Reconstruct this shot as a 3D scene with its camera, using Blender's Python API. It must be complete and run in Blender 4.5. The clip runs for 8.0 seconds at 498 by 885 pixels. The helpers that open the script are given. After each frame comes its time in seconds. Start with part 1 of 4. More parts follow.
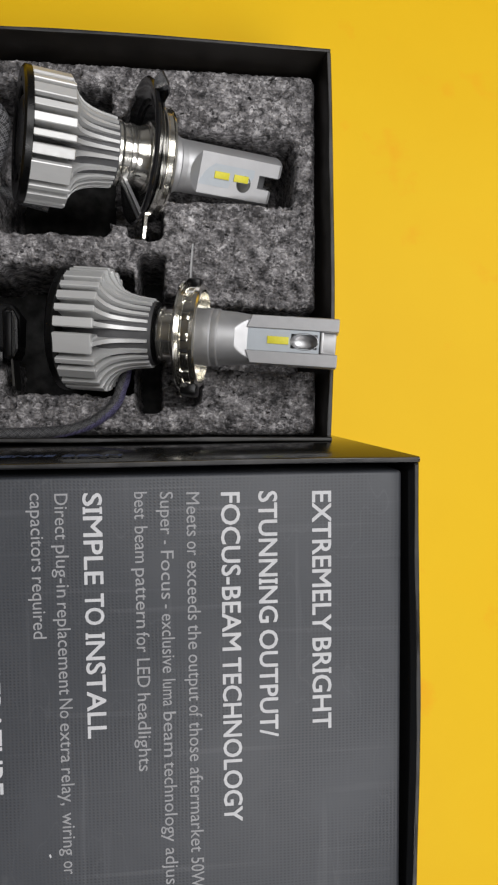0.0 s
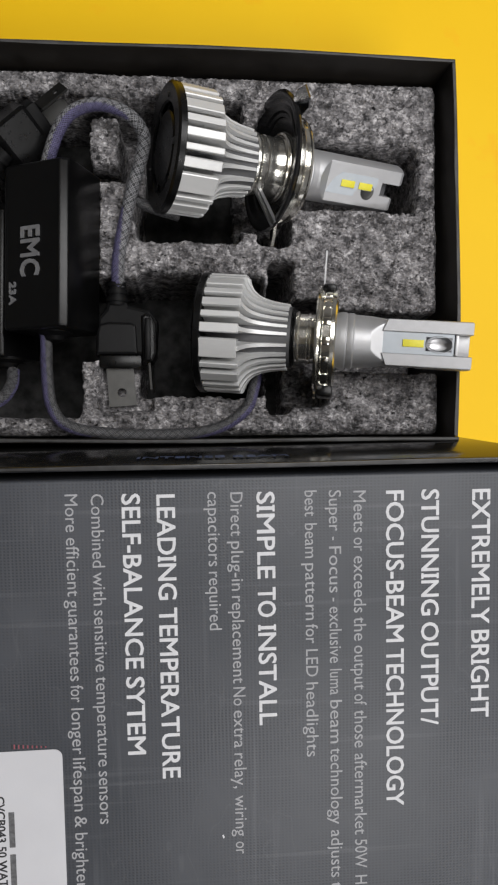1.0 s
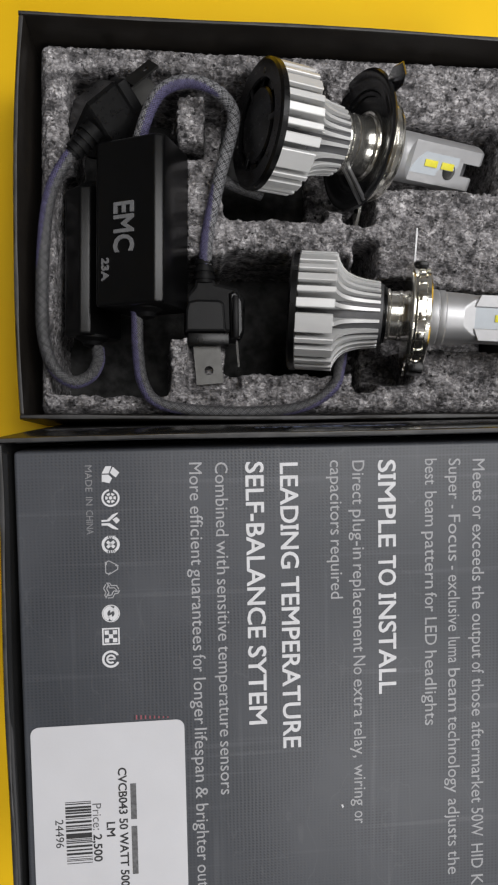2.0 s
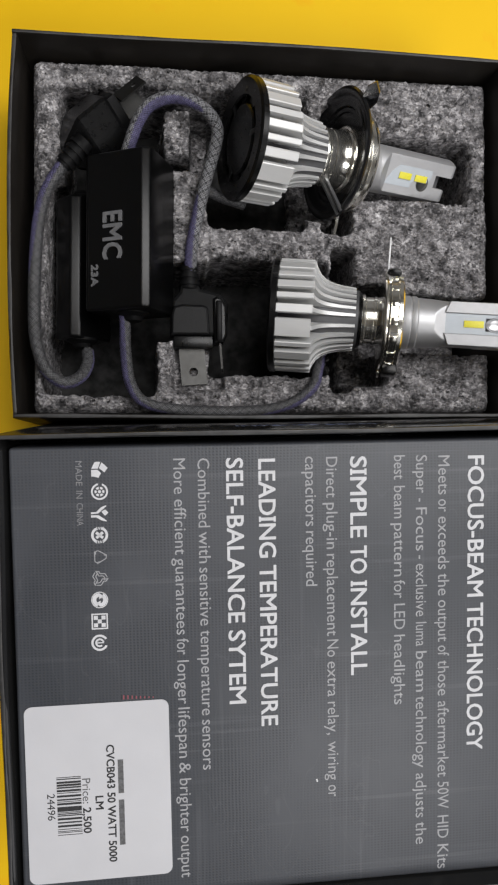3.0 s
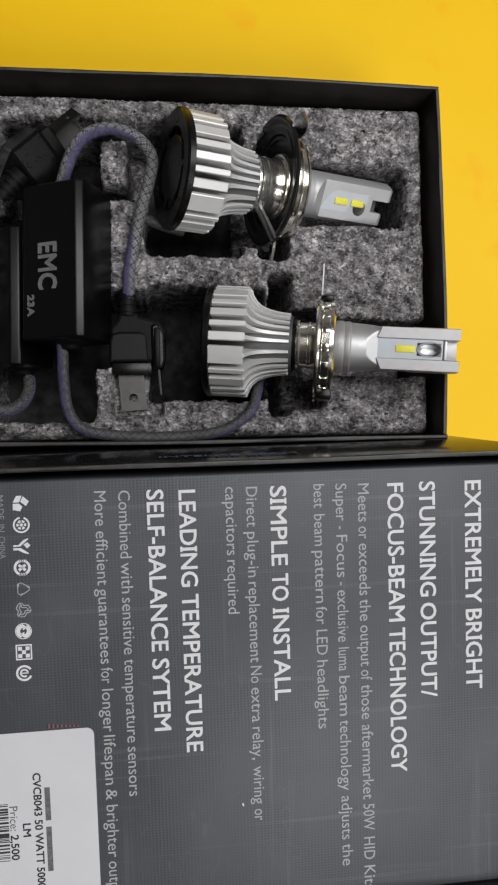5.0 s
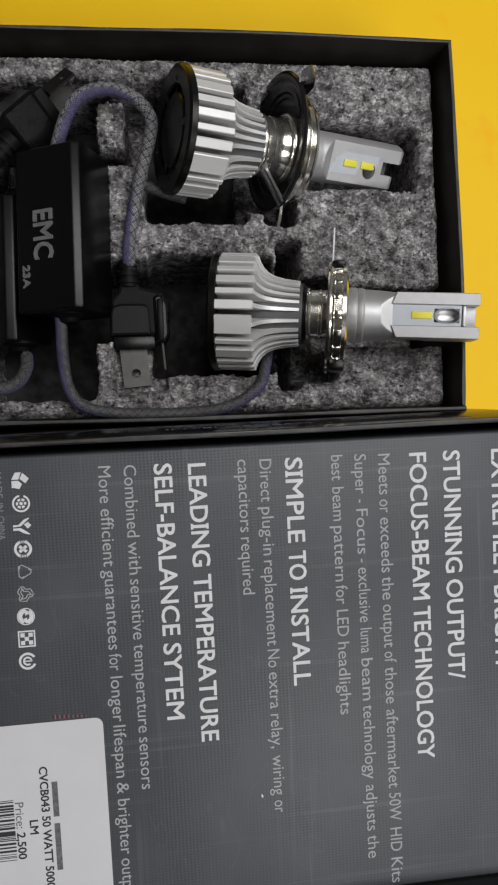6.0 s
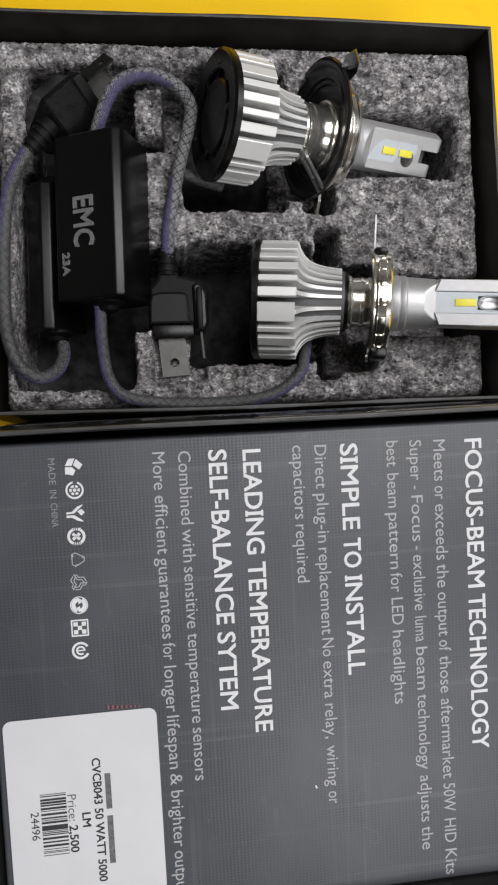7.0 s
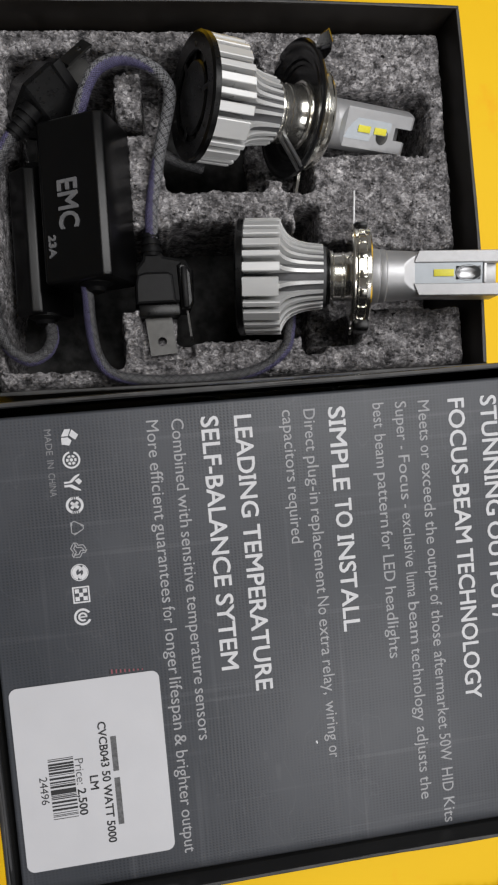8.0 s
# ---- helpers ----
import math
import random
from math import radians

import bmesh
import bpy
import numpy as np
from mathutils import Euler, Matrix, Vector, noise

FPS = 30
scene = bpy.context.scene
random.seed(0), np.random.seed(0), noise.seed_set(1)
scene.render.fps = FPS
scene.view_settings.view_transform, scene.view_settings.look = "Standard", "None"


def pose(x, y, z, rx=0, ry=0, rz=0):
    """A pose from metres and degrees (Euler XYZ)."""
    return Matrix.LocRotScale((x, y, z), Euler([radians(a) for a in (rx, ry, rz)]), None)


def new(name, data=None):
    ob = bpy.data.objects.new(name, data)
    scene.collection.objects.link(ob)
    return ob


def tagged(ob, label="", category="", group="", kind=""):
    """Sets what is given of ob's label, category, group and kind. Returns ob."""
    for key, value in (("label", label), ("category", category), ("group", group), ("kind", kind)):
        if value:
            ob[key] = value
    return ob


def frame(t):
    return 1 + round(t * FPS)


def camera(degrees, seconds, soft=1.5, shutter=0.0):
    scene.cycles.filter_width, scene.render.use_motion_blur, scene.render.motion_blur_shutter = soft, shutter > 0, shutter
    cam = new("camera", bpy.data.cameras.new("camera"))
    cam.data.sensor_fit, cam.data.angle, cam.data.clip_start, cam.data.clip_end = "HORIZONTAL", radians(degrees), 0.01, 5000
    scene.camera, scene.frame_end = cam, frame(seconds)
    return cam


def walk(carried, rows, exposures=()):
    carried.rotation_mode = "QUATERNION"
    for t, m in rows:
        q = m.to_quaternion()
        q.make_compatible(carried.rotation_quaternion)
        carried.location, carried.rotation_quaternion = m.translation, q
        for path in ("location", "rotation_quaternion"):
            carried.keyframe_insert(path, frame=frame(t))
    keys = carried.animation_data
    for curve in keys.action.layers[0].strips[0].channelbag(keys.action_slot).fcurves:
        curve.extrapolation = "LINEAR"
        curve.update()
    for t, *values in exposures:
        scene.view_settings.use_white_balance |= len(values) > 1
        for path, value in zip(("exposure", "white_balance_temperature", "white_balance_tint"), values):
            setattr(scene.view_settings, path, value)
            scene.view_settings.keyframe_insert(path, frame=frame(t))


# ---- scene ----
import functools

cam = camera(38.6, 8.0, soft=2.2)
METRES, EYE, TILT, LEAN, TURN = 0.28, 0.34, -90.0, -6.6, 0.0
ROWS = [
    (0.0, 0.0000, 0.0000, 0.0000, -0.01, 0.78, -0.63),
    (0.2, 0.0078, -0.0048, -0.0035, 0.37, 0.69, -0.58),
    (0.3, 0.0054, -0.0058, -0.0046, 0.57, 0.65, -0.55),
    (0.5, -0.0360, -0.0141, -0.0110, 0.95, 0.57, -0.49),
    (0.8, -0.1163, -0.0406, -0.0087, 1.29, 0.59, -0.44),
    (1.0, -0.1620, -0.0382, 0.0011, 1.51, 0.60, -0.40),
    (1.2, -0.2047, -0.0445, -0.0055, 1.46, 0.66, -0.34),
    (1.5, -0.2635, -0.0402, -0.0254, 1.39, 0.75, -0.25),
    (1.7, -0.3013, -0.0353, -0.0398, 0.95, 0.95, -0.24),
    (2.8, -0.3127, -0.0849, -0.0360, -0.14, 0.90, -0.21),
    (3.0, -0.3000, -0.0952, -0.0431, -0.42, 0.95, -0.28),
    (3.3, -0.2806, -0.1070, -0.0830, -0.58, 1.00, -0.33),
    (3.5, -0.2656, -0.1155, -0.1225, -0.69, 1.04, -0.37),
    (3.7, -0.2472, -0.1234, -0.1522, -0.64, 1.08, -0.28),
    (4.0, -0.2211, -0.1137, -0.1302, -0.57, 1.14, -0.15),
    (4.2, -0.2133, -0.1125, -0.0747, -0.55, 1.18, -0.05),
    (4.5, -0.2119, -0.1075, -0.0183, -0.52, 1.24, 0.11),
    (4.7, -0.2038, -0.1051, 0.0008, -0.44, 1.17, 0.20),
    (5.8, -0.2104, -0.1404, -0.0493, -0.38, 0.73, 1.41),
    (6.0, -0.2200, -0.0590, -0.0345, -0.41, 0.58, 1.53),
    (6.2, -0.2428, -0.0120, -0.0270, -0.41, 0.57, 1.61),
    (6.5, -0.2802, 0.0118, -0.0235, -0.41, 0.57, 1.72),
    (6.7, -0.2874, 0.0053, -0.0257, -0.56, 0.61, 1.70),
    (7.0, -0.2867, -0.0475, -0.0499, -0.79, 0.68, 1.67),
    (7.2, -0.2887, -0.0737, -0.0662, -0.97, 0.73, 1.61),
    (7.5, -0.2901, -0.0720, -0.0813, -1.23, 0.82, 1.52),
    (7.8, -0.3005, -0.0706, -0.0867, -1.97, 0.74, 2.14),
    (8.0, -0.2975, -0.0693, -0.0895, -2.07, 0.69, 3.72),
]
walk(cam, [(t, pose(0, 0, EYE, TILT, LEAN, TURN) @ pose(METRES * x, METRES * y, METRES * z, 90 + pitch, roll, yaw)) for t, x, y, z, yaw, pitch, roll in ROWS],
     [(0.0, -0.27), (0.5, -0.24), (1.0, -0.10), (1.5, -0.06), (3.0, -0.03), (3.5, -0.02), (4.0, -0.10), (4.5, -0.12), (5.9, -0.28), (6.2, -0.34), (6.6, 0.04), (7.0, 0.10), (7.5, -0.09), (8.0, -0.16)])


# ---- light ----
world = bpy.data.worlds.new("world")
scene.world = world
world.use_nodes = True
world.node_tree.nodes["Background"].inputs[0].default_value = (0.8, 0.85, 0.9, 1)
world.node_tree.nodes["Background"].inputs[1].default_value = 0.3
CEILING_Z, FLOOR_Z = 1.75, -0.76


def area_lamp(name, place, size_x, size_y, watts, colour):
    data = bpy.data.lights.new(name, "AREA")
    data.shape, data.size, data.size_y, data.energy, data.color = "RECTANGLE", size_x, size_y, watts, colour
    ob = new(name, data)
    ob.matrix_world = pose(*place)
    return ob


LAMPS = [(0.68, 0.42, 1.7, 0.9, 32), (0.58, -1.24, 0.9, 0.8, 22)]  # x, y, size, size, watts
for lx, ly, sx, sy, watts in LAMPS:
    area_lamp("panel_light", (lx, ly, CEILING_Z - 0.045), sx, sy, watts, (0.99, 0.983, 0.988))


# ---- helpers of this scene ----
MM = 0.001


def nodes_of(name, rough, metal=0.0, spec=0.5):
    m = bpy.data.materials.new(name)
    m.use_nodes = True
    nt = m.node_tree
    b = nt.nodes["Principled BSDF"]
    b.inputs["Roughness"].default_value = rough
    b.inputs["Metallic"].default_value = metal
    b.inputs["Specular IOR Level"].default_value = spec
    return m, nt, b


def noise_node(nt, scale, detail=4.0, stretch=None):
    co = nt.nodes.new("ShaderNodeTexCoord")
    n = nt.nodes.new("ShaderNodeTexNoise")
    n.inputs["Scale"].default_value, n.inputs["Detail"].default_value = scale, detail
    if stretch:
        mp = nt.nodes.new("ShaderNodeMapping")
        mp.inputs["Scale"].default_value = stretch
        nt.links.new(co.outputs["Object"], mp.inputs[0])
        nt.links.new(mp.outputs[0], n.inputs[0])
    else:
        nt.links.new(co.outputs["Object"], n.inputs[0])
    return n


def ramp(nt, source, stops):
    r = nt.nodes.new("ShaderNodeValToRGB")
    while len(r.color_ramp.elements) < len(stops):
        r.color_ramp.elements.new(0.5)
    for e, (at, c) in zip(r.color_ramp.elements, stops):
        e.position, e.color = at, (*c, 1)
    nt.links.new(source, r.inputs[0])
    return r


def bump_to(nt, b, height, strength, distance):
    k = nt.nodes.new("ShaderNodeBump")
    k.inputs["Strength"].default_value, k.inputs["Distance"].default_value = strength, distance
    nt.links.new(height, k.inputs["Height"])
    nt.links.new(k.outputs[0], b.inputs["Normal"])
    return k


def plain(name, colour, rough, metal=0.0, vary=0.12, scale=120.0, grain=1500.0, bump=0.15, spec=0.5, stretch=None, rough_vary=0.1):
    """A worn surface: broad tone changes, fine grain in the relief, uneven gloss."""
    m, nt, b = nodes_of(name, rough, metal, spec)
    n = noise_node(nt, scale, 5.0, stretch)
    lo = tuple(c * (1 - vary) for c in colour)
    hi = tuple(min(1, c * (1 + vary)) for c in colour)
    r = ramp(nt, n.outputs["Fac"], [(0.3, lo), (0.7, hi)])
    nt.links.new(r.outputs[0], b.inputs["Base Color"])
    g = noise_node(nt, grain, 3.0, stretch)
    bump_to(nt, b, g.outputs["Fac"], bump, 0.0002)
    mr = nt.nodes.new("ShaderNodeMapRange")
    mr.inputs["To Min"].default_value, mr.inputs["To Max"].default_value = max(0.02, rough - rough_vary), min(1, rough + rough_vary)
    nt.links.new(noise_node(nt, scale * 3, 4.0).outputs["Fac"], mr.inputs["Value"])
    nt.links.new(mr.outputs[0], b.inputs["Roughness"])
    return m


def mesh_of(name, bm, material, smooth=True, sharp=35):
    me = bpy.data.meshes.new(name)
    bmesh.ops.recalc_face_normals(bm, faces=bm.faces)
    if smooth:
        for f in bm.faces:
            f.smooth = True
        for e in bm.edges:
            if len(e.link_faces) == 2 and e.calc_face_angle(0) > radians(sharp):
                e.smooth = False
    bm.to_mesh(me)
    bm.free()
    me.materials.append(material)
    return me


def part(name, bm, material, parent, label="", at=None, smooth=True):
    ob = new(name, bm if isinstance(bm, bpy.types.Mesh) else mesh_of(name, bm, material, smooth))
    ob.parent = parent
    if at is not None:
        ob.matrix_basis = at
    if label:
        ob["label"] = label
    return ob


def thing(name, at, label, category, group="", kind=""):
    ob = new(name)
    ob.empty_display_size = 0.02
    ob.matrix_basis = at
    return tagged(ob, label, category, group, kind)


def box_bm(x0, x1, y0, y1, z0, z1, bevel=0.0, segments=2, bm=None, m=None):
    bm = bm or bmesh.new()
    r = bmesh.ops.create_cube(bm, size=1)
    vs = r["verts"]
    for v in vs:
        v.co = Vector(((x0 + x1) / 2 + v.co.x * (x1 - x0), (y0 + y1) / 2 + v.co.y * (y1 - y0), (z0 + z1) / 2 + v.co.z * (z1 - z0)))
    if bevel:
        es = list({e for v in vs for e in v.link_edges})
        out = bmesh.ops.bevel(bm, geom=es, offset=bevel, segments=segments, affect="EDGES", profile=0.5)
        vs = list({v for f in out["faces"] for v in f.verts} | {v for v in vs if v.is_valid})
    if m is not None:
        bmesh.ops.transform(bm, matrix=m, verts=vs)
    return bm


def lathe_bm(profile, n=48, bm=None):
    """A body of revolution about x from (x, radius) pairs; radius 0 closes an end."""
    bm = bm or bmesh.new()
    rings = []
    for x, r in profile:
        if r <= 1e-6:
            rings.append([bm.verts.new((x, 0, 0))])
        else:
            rings.append([bm.verts.new((x, r * math.cos(2 * math.pi * k / n), r * math.sin(2 * math.pi * k / n))) for k in range(n)])
    for a, b in zip(rings, rings[1:]):
        for k in range(n):
            q = [a[k % len(a)], a[(k + 1) % len(a)], b[(k + 1) % len(b)], b[k % len(b)]]
            q = list(dict.fromkeys(q))
            if len(q) > 2:
                bm.faces.new(q)
    return bm


def extrude_bm(outline, z0, z1, bm=None, bevel=0.0):
    """A prism over an outline in x and y."""
    bm = bm or bmesh.new()
    f = bm.faces.new([bm.verts.new((x, y, z0)) for x, y in outline])
    r = bmesh.ops.extrude_face_region(bm, geom=[f])
    vs = [v for v in r["geom"] if isinstance(v, bmesh.types.BMVert)]
    bmesh.ops.translate(bm, verts=vs, vec=(0, 0, z1 - z0))
    if bevel:
        top = [e for e in bm.edges if all(abs(v.co.z - z1) < 1e-7 for v in e.verts)]
        bmesh.ops.bevel(bm, geom=top, offset=bevel, segments=2, affect="EDGES", profile=0.5)
    return bm


def arc(cx, cy, r, a0, a1, n):
    return [(cx + r * math.cos(radians(a0 + (a1 - a0) * k / n)), cy + r * math.sin(radians(a0 + (a1 - a0) * k / n))) for k in range(n + 1)]


def rounded(x0, x1, y0, y1, r, n=5):
    return arc(x1 - r, y1 - r, r, 0, 90, n) + arc(x0 + r, y1 - r, r, 90, 180, n) + arc(x0 + r, y0 + r, r, 180, 270, n) + arc(x1 - r, y0 + r, r, 270, 360, n)


# ---- materials ----
def yellow_material():
    m, nt, b = nodes_of("yellow_sheet", 0.55, 0, 0.2)
    n = noise_node(nt, 7.0, 3.0)
    r = ramp(nt, n.outputs["Fac"], [(0.3, (0.88, 0.525, 0.006)), (0.55, (0.91, 0.56, 0.008)), (0.75, (0.92, 0.535, 0.006))])
    spots = noise_node(nt, 30.0, 5.0)
    mask = ramp(nt, spots.outputs["Fac"], [(0.61, (0, 0, 0)), (0.76, (1, 1, 1))])
    mix = nt.nodes.new("ShaderNodeMix")
    mix.data_type = "RGBA"
    nt.links.new(mask.outputs[0], mix.inputs["Factor"])
    nt.links.new(r.outputs[0], mix.inputs["A"])
    mix.inputs["B"].default_value = (0.92, 0.44, 0.006, 1)
    nt.links.new(mix.outputs["Result"], b.inputs["Base Color"])
    bump_to(nt, b, noise_node(nt, 60.0, 4.0).outputs["Fac"], 0.06, 0.002)
    return m


def foam_material():
    """Pressed sponge: soft fibrous flakes of many greys, with scattered dark pores."""
    m, nt, b = nodes_of("sponge", 0.95, 0, 0.12)
    co = nt.nodes.new("ShaderNodeTexCoord")
    warp = noise_node(nt, 420.0, 4.0)
    add = nt.nodes.new("ShaderNodeMixRGB")
    add.blend_type, add.inputs[0].default_value = "LINEAR_LIGHT", 0.0052
    nt.links.new(co.outputs["Object"], add.inputs[1])
    nt.links.new(warp.outputs["Color"], add.inputs[2])
    mp = nt.nodes.new("ShaderNodeMapping")
    mp.inputs["Scale"].default_value, mp.inputs["Rotation"].default_value = (0.55, 1.25, 0.8), (0, 0, 0.9)
    nt.links.new(add.outputs[0], mp.inputs[0])
    v = nt.nodes.new("ShaderNodeTexVoronoi")
    v.feature = "SMOOTH_F1"
    v.inputs["Scale"].default_value, v.inputs["Smoothness"].default_value = 560, 0.8
    nt.links.new(mp.outputs[0], v.inputs["Vector"])
    sep = nt.nodes.new("ShaderNodeSeparateColor")
    nt.links.new(v.outputs["Color"], sep.inputs[0])
    flakes = ramp(nt, sep.outputs[0], [(0.0, (0.11, 0.1065, 0.1075)), (0.35, (0.23, 0.2235, 0.2245)), (0.7, (0.375, 0.365, 0.366)), (1.0, (0.54, 0.527, 0.527))])
    broad = noise_node(nt, 210.0, 7.0)
    tone = ramp(nt, broad.outputs["Fac"], [(0.31, (0.22, 0.22, 0.225)), (0.45, (0.70, 0.69, 0.70)), (0.67, (1.22, 1.21, 1.22))])
    mul = nt.nodes.new("ShaderNodeMixRGB")
    mul.blend_type, mul.inputs[0].default_value = "MULTIPLY", 1
    nt.links.new(flakes.outputs[0], mul.inputs[1])
    nt.links.new(tone.outputs[0], mul.inputs[2])
    fuzz = ramp(nt, noise_node(nt, 950.0, 6.0, (0.6, 1.1, 1.0)).outputs["Fac"], [(0.33, (0.56, 0.56, 0.56)), (0.5, (0.92, 0.92, 0.92)), (0.68, (1.38, 1.38, 1.38))])
    hair = nt.nodes.new("ShaderNodeMixRGB")
    hair.blend_type, hair.inputs[0].default_value = "MULTIPLY", 1
    nt.links.new(mul.outputs[0], hair.inputs[1])
    nt.links.new(fuzz.outputs[0], hair.inputs[2])
    pores = ramp(nt, noise_node(nt, 470.0, 3.0, (0.75, 1.0, 1.0)).outputs["Fac"], [(0.27, (0.06, 0.06, 0.06)), (0.39, (1, 1, 1))])
    pit = nt.nodes.new("ShaderNodeMixRGB")
    pit.blend_type, pit.inputs[0].default_value = "MULTIPLY", 1
    nt.links.new(hair.outputs[0], pit.inputs[1])
    nt.links.new(pores.outputs[0], pit.inputs[2])
    nt.links.new(pit.outputs[0], b.inputs["Base Color"])
    ad = nt.nodes.new("ShaderNodeMath")
    ad.operation = "MULTIPLY_ADD"
    ad.inputs[1].default_value = 0.5
    nt.links.new(sep.outputs[1], ad.inputs[0])
    nt.links.new(broad.outputs["Fac"], ad.inputs[2])
    bump_to(nt, b, ad.outputs[0], 0.9, 0.0014)
    return m


def panel_material():
    """Bluish grey coated board: fine embossed weave, cloudy sheen put into colour and gloss, faint streaks and
    scratches.
    """
    m, nt, b = nodes_of("printed_board", 0.46, 0, 0.45)
    # soft blotches that paint the board's patchy sheen into its base colour
    n = noise_node(nt, 17.0, 6.0, (1.0, 0.55, 1.0))
    r = ramp(nt, n.outputs["Fac"], [(0.30, (0.046, 0.051, 0.060)), (0.5, (0.062, 0.066, 0.076)), (0.7, (0.078, 0.082, 0.093))])
    base = r.outputs[0]

    def over(source, colour, how="MIX"):
        nonlocal base
        mix = nt.nodes.new("ShaderNodeMixRGB")
        mix.blend_type = how
        mix.inputs[2].default_value = (*colour, 1)
        nt.links.new(source, mix.inputs[0])
        nt.links.new(base, mix.inputs[1])
        base = mix.outputs[0]
    for stretch, lo in (((1.0, 0.03, 1.0), 0.62), ((0.035, 1.0, 1.0), 0.60)):
        over(ramp(nt, noise_node(nt, 260.0, 3.0, stretch).outputs["Fac"], [(lo, (0, 0, 0)), (lo + 0.16, (0.30, 0.30, 0.30))]).outputs[0], (0.17, 0.175, 0.19))
    scratch = noise_node(nt, 55.0, 2.0, (1.0, 0.35, 1.0))
    over(ramp(nt, scratch.outputs["Fac"], [(0.4975, (0, 0, 0)), (0.4988, (0.09, 0.09, 0.09)), (0.5, (0.09, 0.09, 0.09)), (0.5013, (0, 0, 0))]).outputs[0], (0.20, 0.205, 0.215))
    co = nt.nodes.new("ShaderNodeTexCoord")
    waves = []
    for axis, scale in (("X", 270.0), ("Y", 330.0)):
        w = nt.nodes.new("ShaderNodeTexWave")
        w.bands_direction, w.wave_profile = axis, "SIN"
        w.inputs["Scale"].default_value, w.inputs["Distortion"].default_value = scale, 1.6
        w.inputs["Detail"].default_value, w.inputs["Detail Scale"].default_value = 3.0, 0.25
        nt.links.new(co.outputs["Object"], w.inputs["Vector"])
        waves.append(w)
    mul = nt.nodes.new("ShaderNodeMath")
    mul.operation = "MULTIPLY"
    nt.links.new(waves[0].outputs["Fac"], mul.inputs[0])
    nt.links.new(waves[1].outputs["Fac"], mul.inputs[1])
    worn = ramp(nt, noise_node(nt, 38.0, 5.0).outputs["Fac"], [(0.34, (0.08, 0.08, 0.08)), (0.60, (1, 1, 1))])
    wm = nt.nodes.new("ShaderNodeMath")
    wm.operation = "MULTIPLY"
    nt.links.new(worn.outputs[0], wm.inputs[0])
    nt.links.new(mul.outputs[0], wm.inputs[1])
    over(wm.outputs[0], (0.56, 0.56, 0.57), "MULTIPLY")
    nt.links.new(base, b.inputs["Base Color"])
    bump_to(nt, b, wm.outputs[0], 0.22, 0.0002)
    mr = nt.nodes.new("ShaderNodeMapRange")
    mr.inputs["To Min"].default_value, mr.inputs["To Max"].default_value = 0.34, 0.58
    nt.links.new(n.outputs["Fac"], mr.inputs["Value"])
    nt.links.new(mr.outputs[0], b.inputs["Roughness"])
    return m


YELLOW = yellow_material()
SPONGE = foam_material()
BOARD = panel_material()
BLACK_CARD = plain("black_coated_card", (0.0118, 0.0098, 0.0080), 0.45, vary=0.25, scale=60, grain=900, bump=0.12, spec=0.35)
POCKET_FLOOR = plain("dull_black_felt", (0.033, 0.0328, 0.0325), 0.95, vary=0.55, scale=180, grain=900, bump=0.8, spec=0.08)
CARD_EDGE = plain("worn_card_edge", (0.026, 0.025, 0.025), 0.5, vary=0.7, scale=150)
GLOSS_CARD = plain("glossy_black_card", (0.012, 0.012, 0.012), 0.16, vary=0.2, scale=40, bump=0.05, rough_vary=0.05)
PRINT_WHITE = plain("white_print", (0.62, 0.62, 0.64), 0.6, vary=0.08, scale=300)
PRINT_GREY = plain("pale_grey_print", (0.35, 0.35, 0.365), 0.6, vary=0.15, scale=500)
PRINT_FAINT = plain("faint_grey_print", (0.21, 0.21, 0.22), 0.6, vary=0.15, scale=500)
PRINT_BLUE = plain("blue_print", (0.035, 0.06, 0.15), 0.4)
PRINT_BLACK = plain("black_print", (0.02, 0.02, 0.022), 0.6, vary=0.3, scale=700)
PRINT_SOFT = plain("worn_black_print", (0.11, 0.11, 0.115), 0.6, vary=0.4, scale=900)
PRINT_RED = plain("red_print", (0.30, 0.07, 0.09), 0.6)
PAPER = plain("white_sticker_paper", (0.56, 0.56, 0.585), 0.5, vary=0.03, scale=60, bump=0.08)
# aluminium with the shade of fin gaps and end notch put into its colour
ALU_SHADED = plain("gap_shaded_aluminium", (0.11, 0.11, 0.114), 0.6, 0.5, vary=0.12, scale=200, grain=2500, bump=0.25)
ALU_FIN = plain("brushed_aluminium", (0.70, 0.70, 0.695), 0.48, 0.45, vary=0.06, scale=150, grain=1500, bump=0.2, stretch=(0.15, 1, 1))
ALU_SATIN = plain("satin_aluminium", (0.58, 0.58, 0.59), 0.48, 0.75, vary=0.04, scale=150, grain=3000, bump=0.12)
ALU_WHITE = plain("pale_anodised_rail", (0.46, 0.46, 0.47), 0.45, 0.35, vary=0.04, scale=300)
CHROME = plain("chrome", (0.93, 0.91, 0.85), 0.18, 1.0, vary=0.06, scale=200, grain=700, bump=0.10, rough_vary=0.05)
TUBE_METAL = plain("polished_tube", (0.94, 0.92, 0.86), 0.19, 0.95, vary=0.04, scale=150, grain=900, bump=0.05)
# chrome of the leaf lug, its dark reflection painted as a darker base colour
CHROME_REFLECTING_DARK = plain("dark_reflecting_chrome", (0.21, 0.21, 0.22), 0.19, 1.0, vary=0.06, scale=200, grain=700, bump=0.06, rough_vary=0.05)
BLACK_GLOSS = plain("glossy_black_enamel", (0.012, 0.012, 0.013), 0.2, vary=0.2, scale=200, grain=900, bump=0.05, rough_vary=0.05)
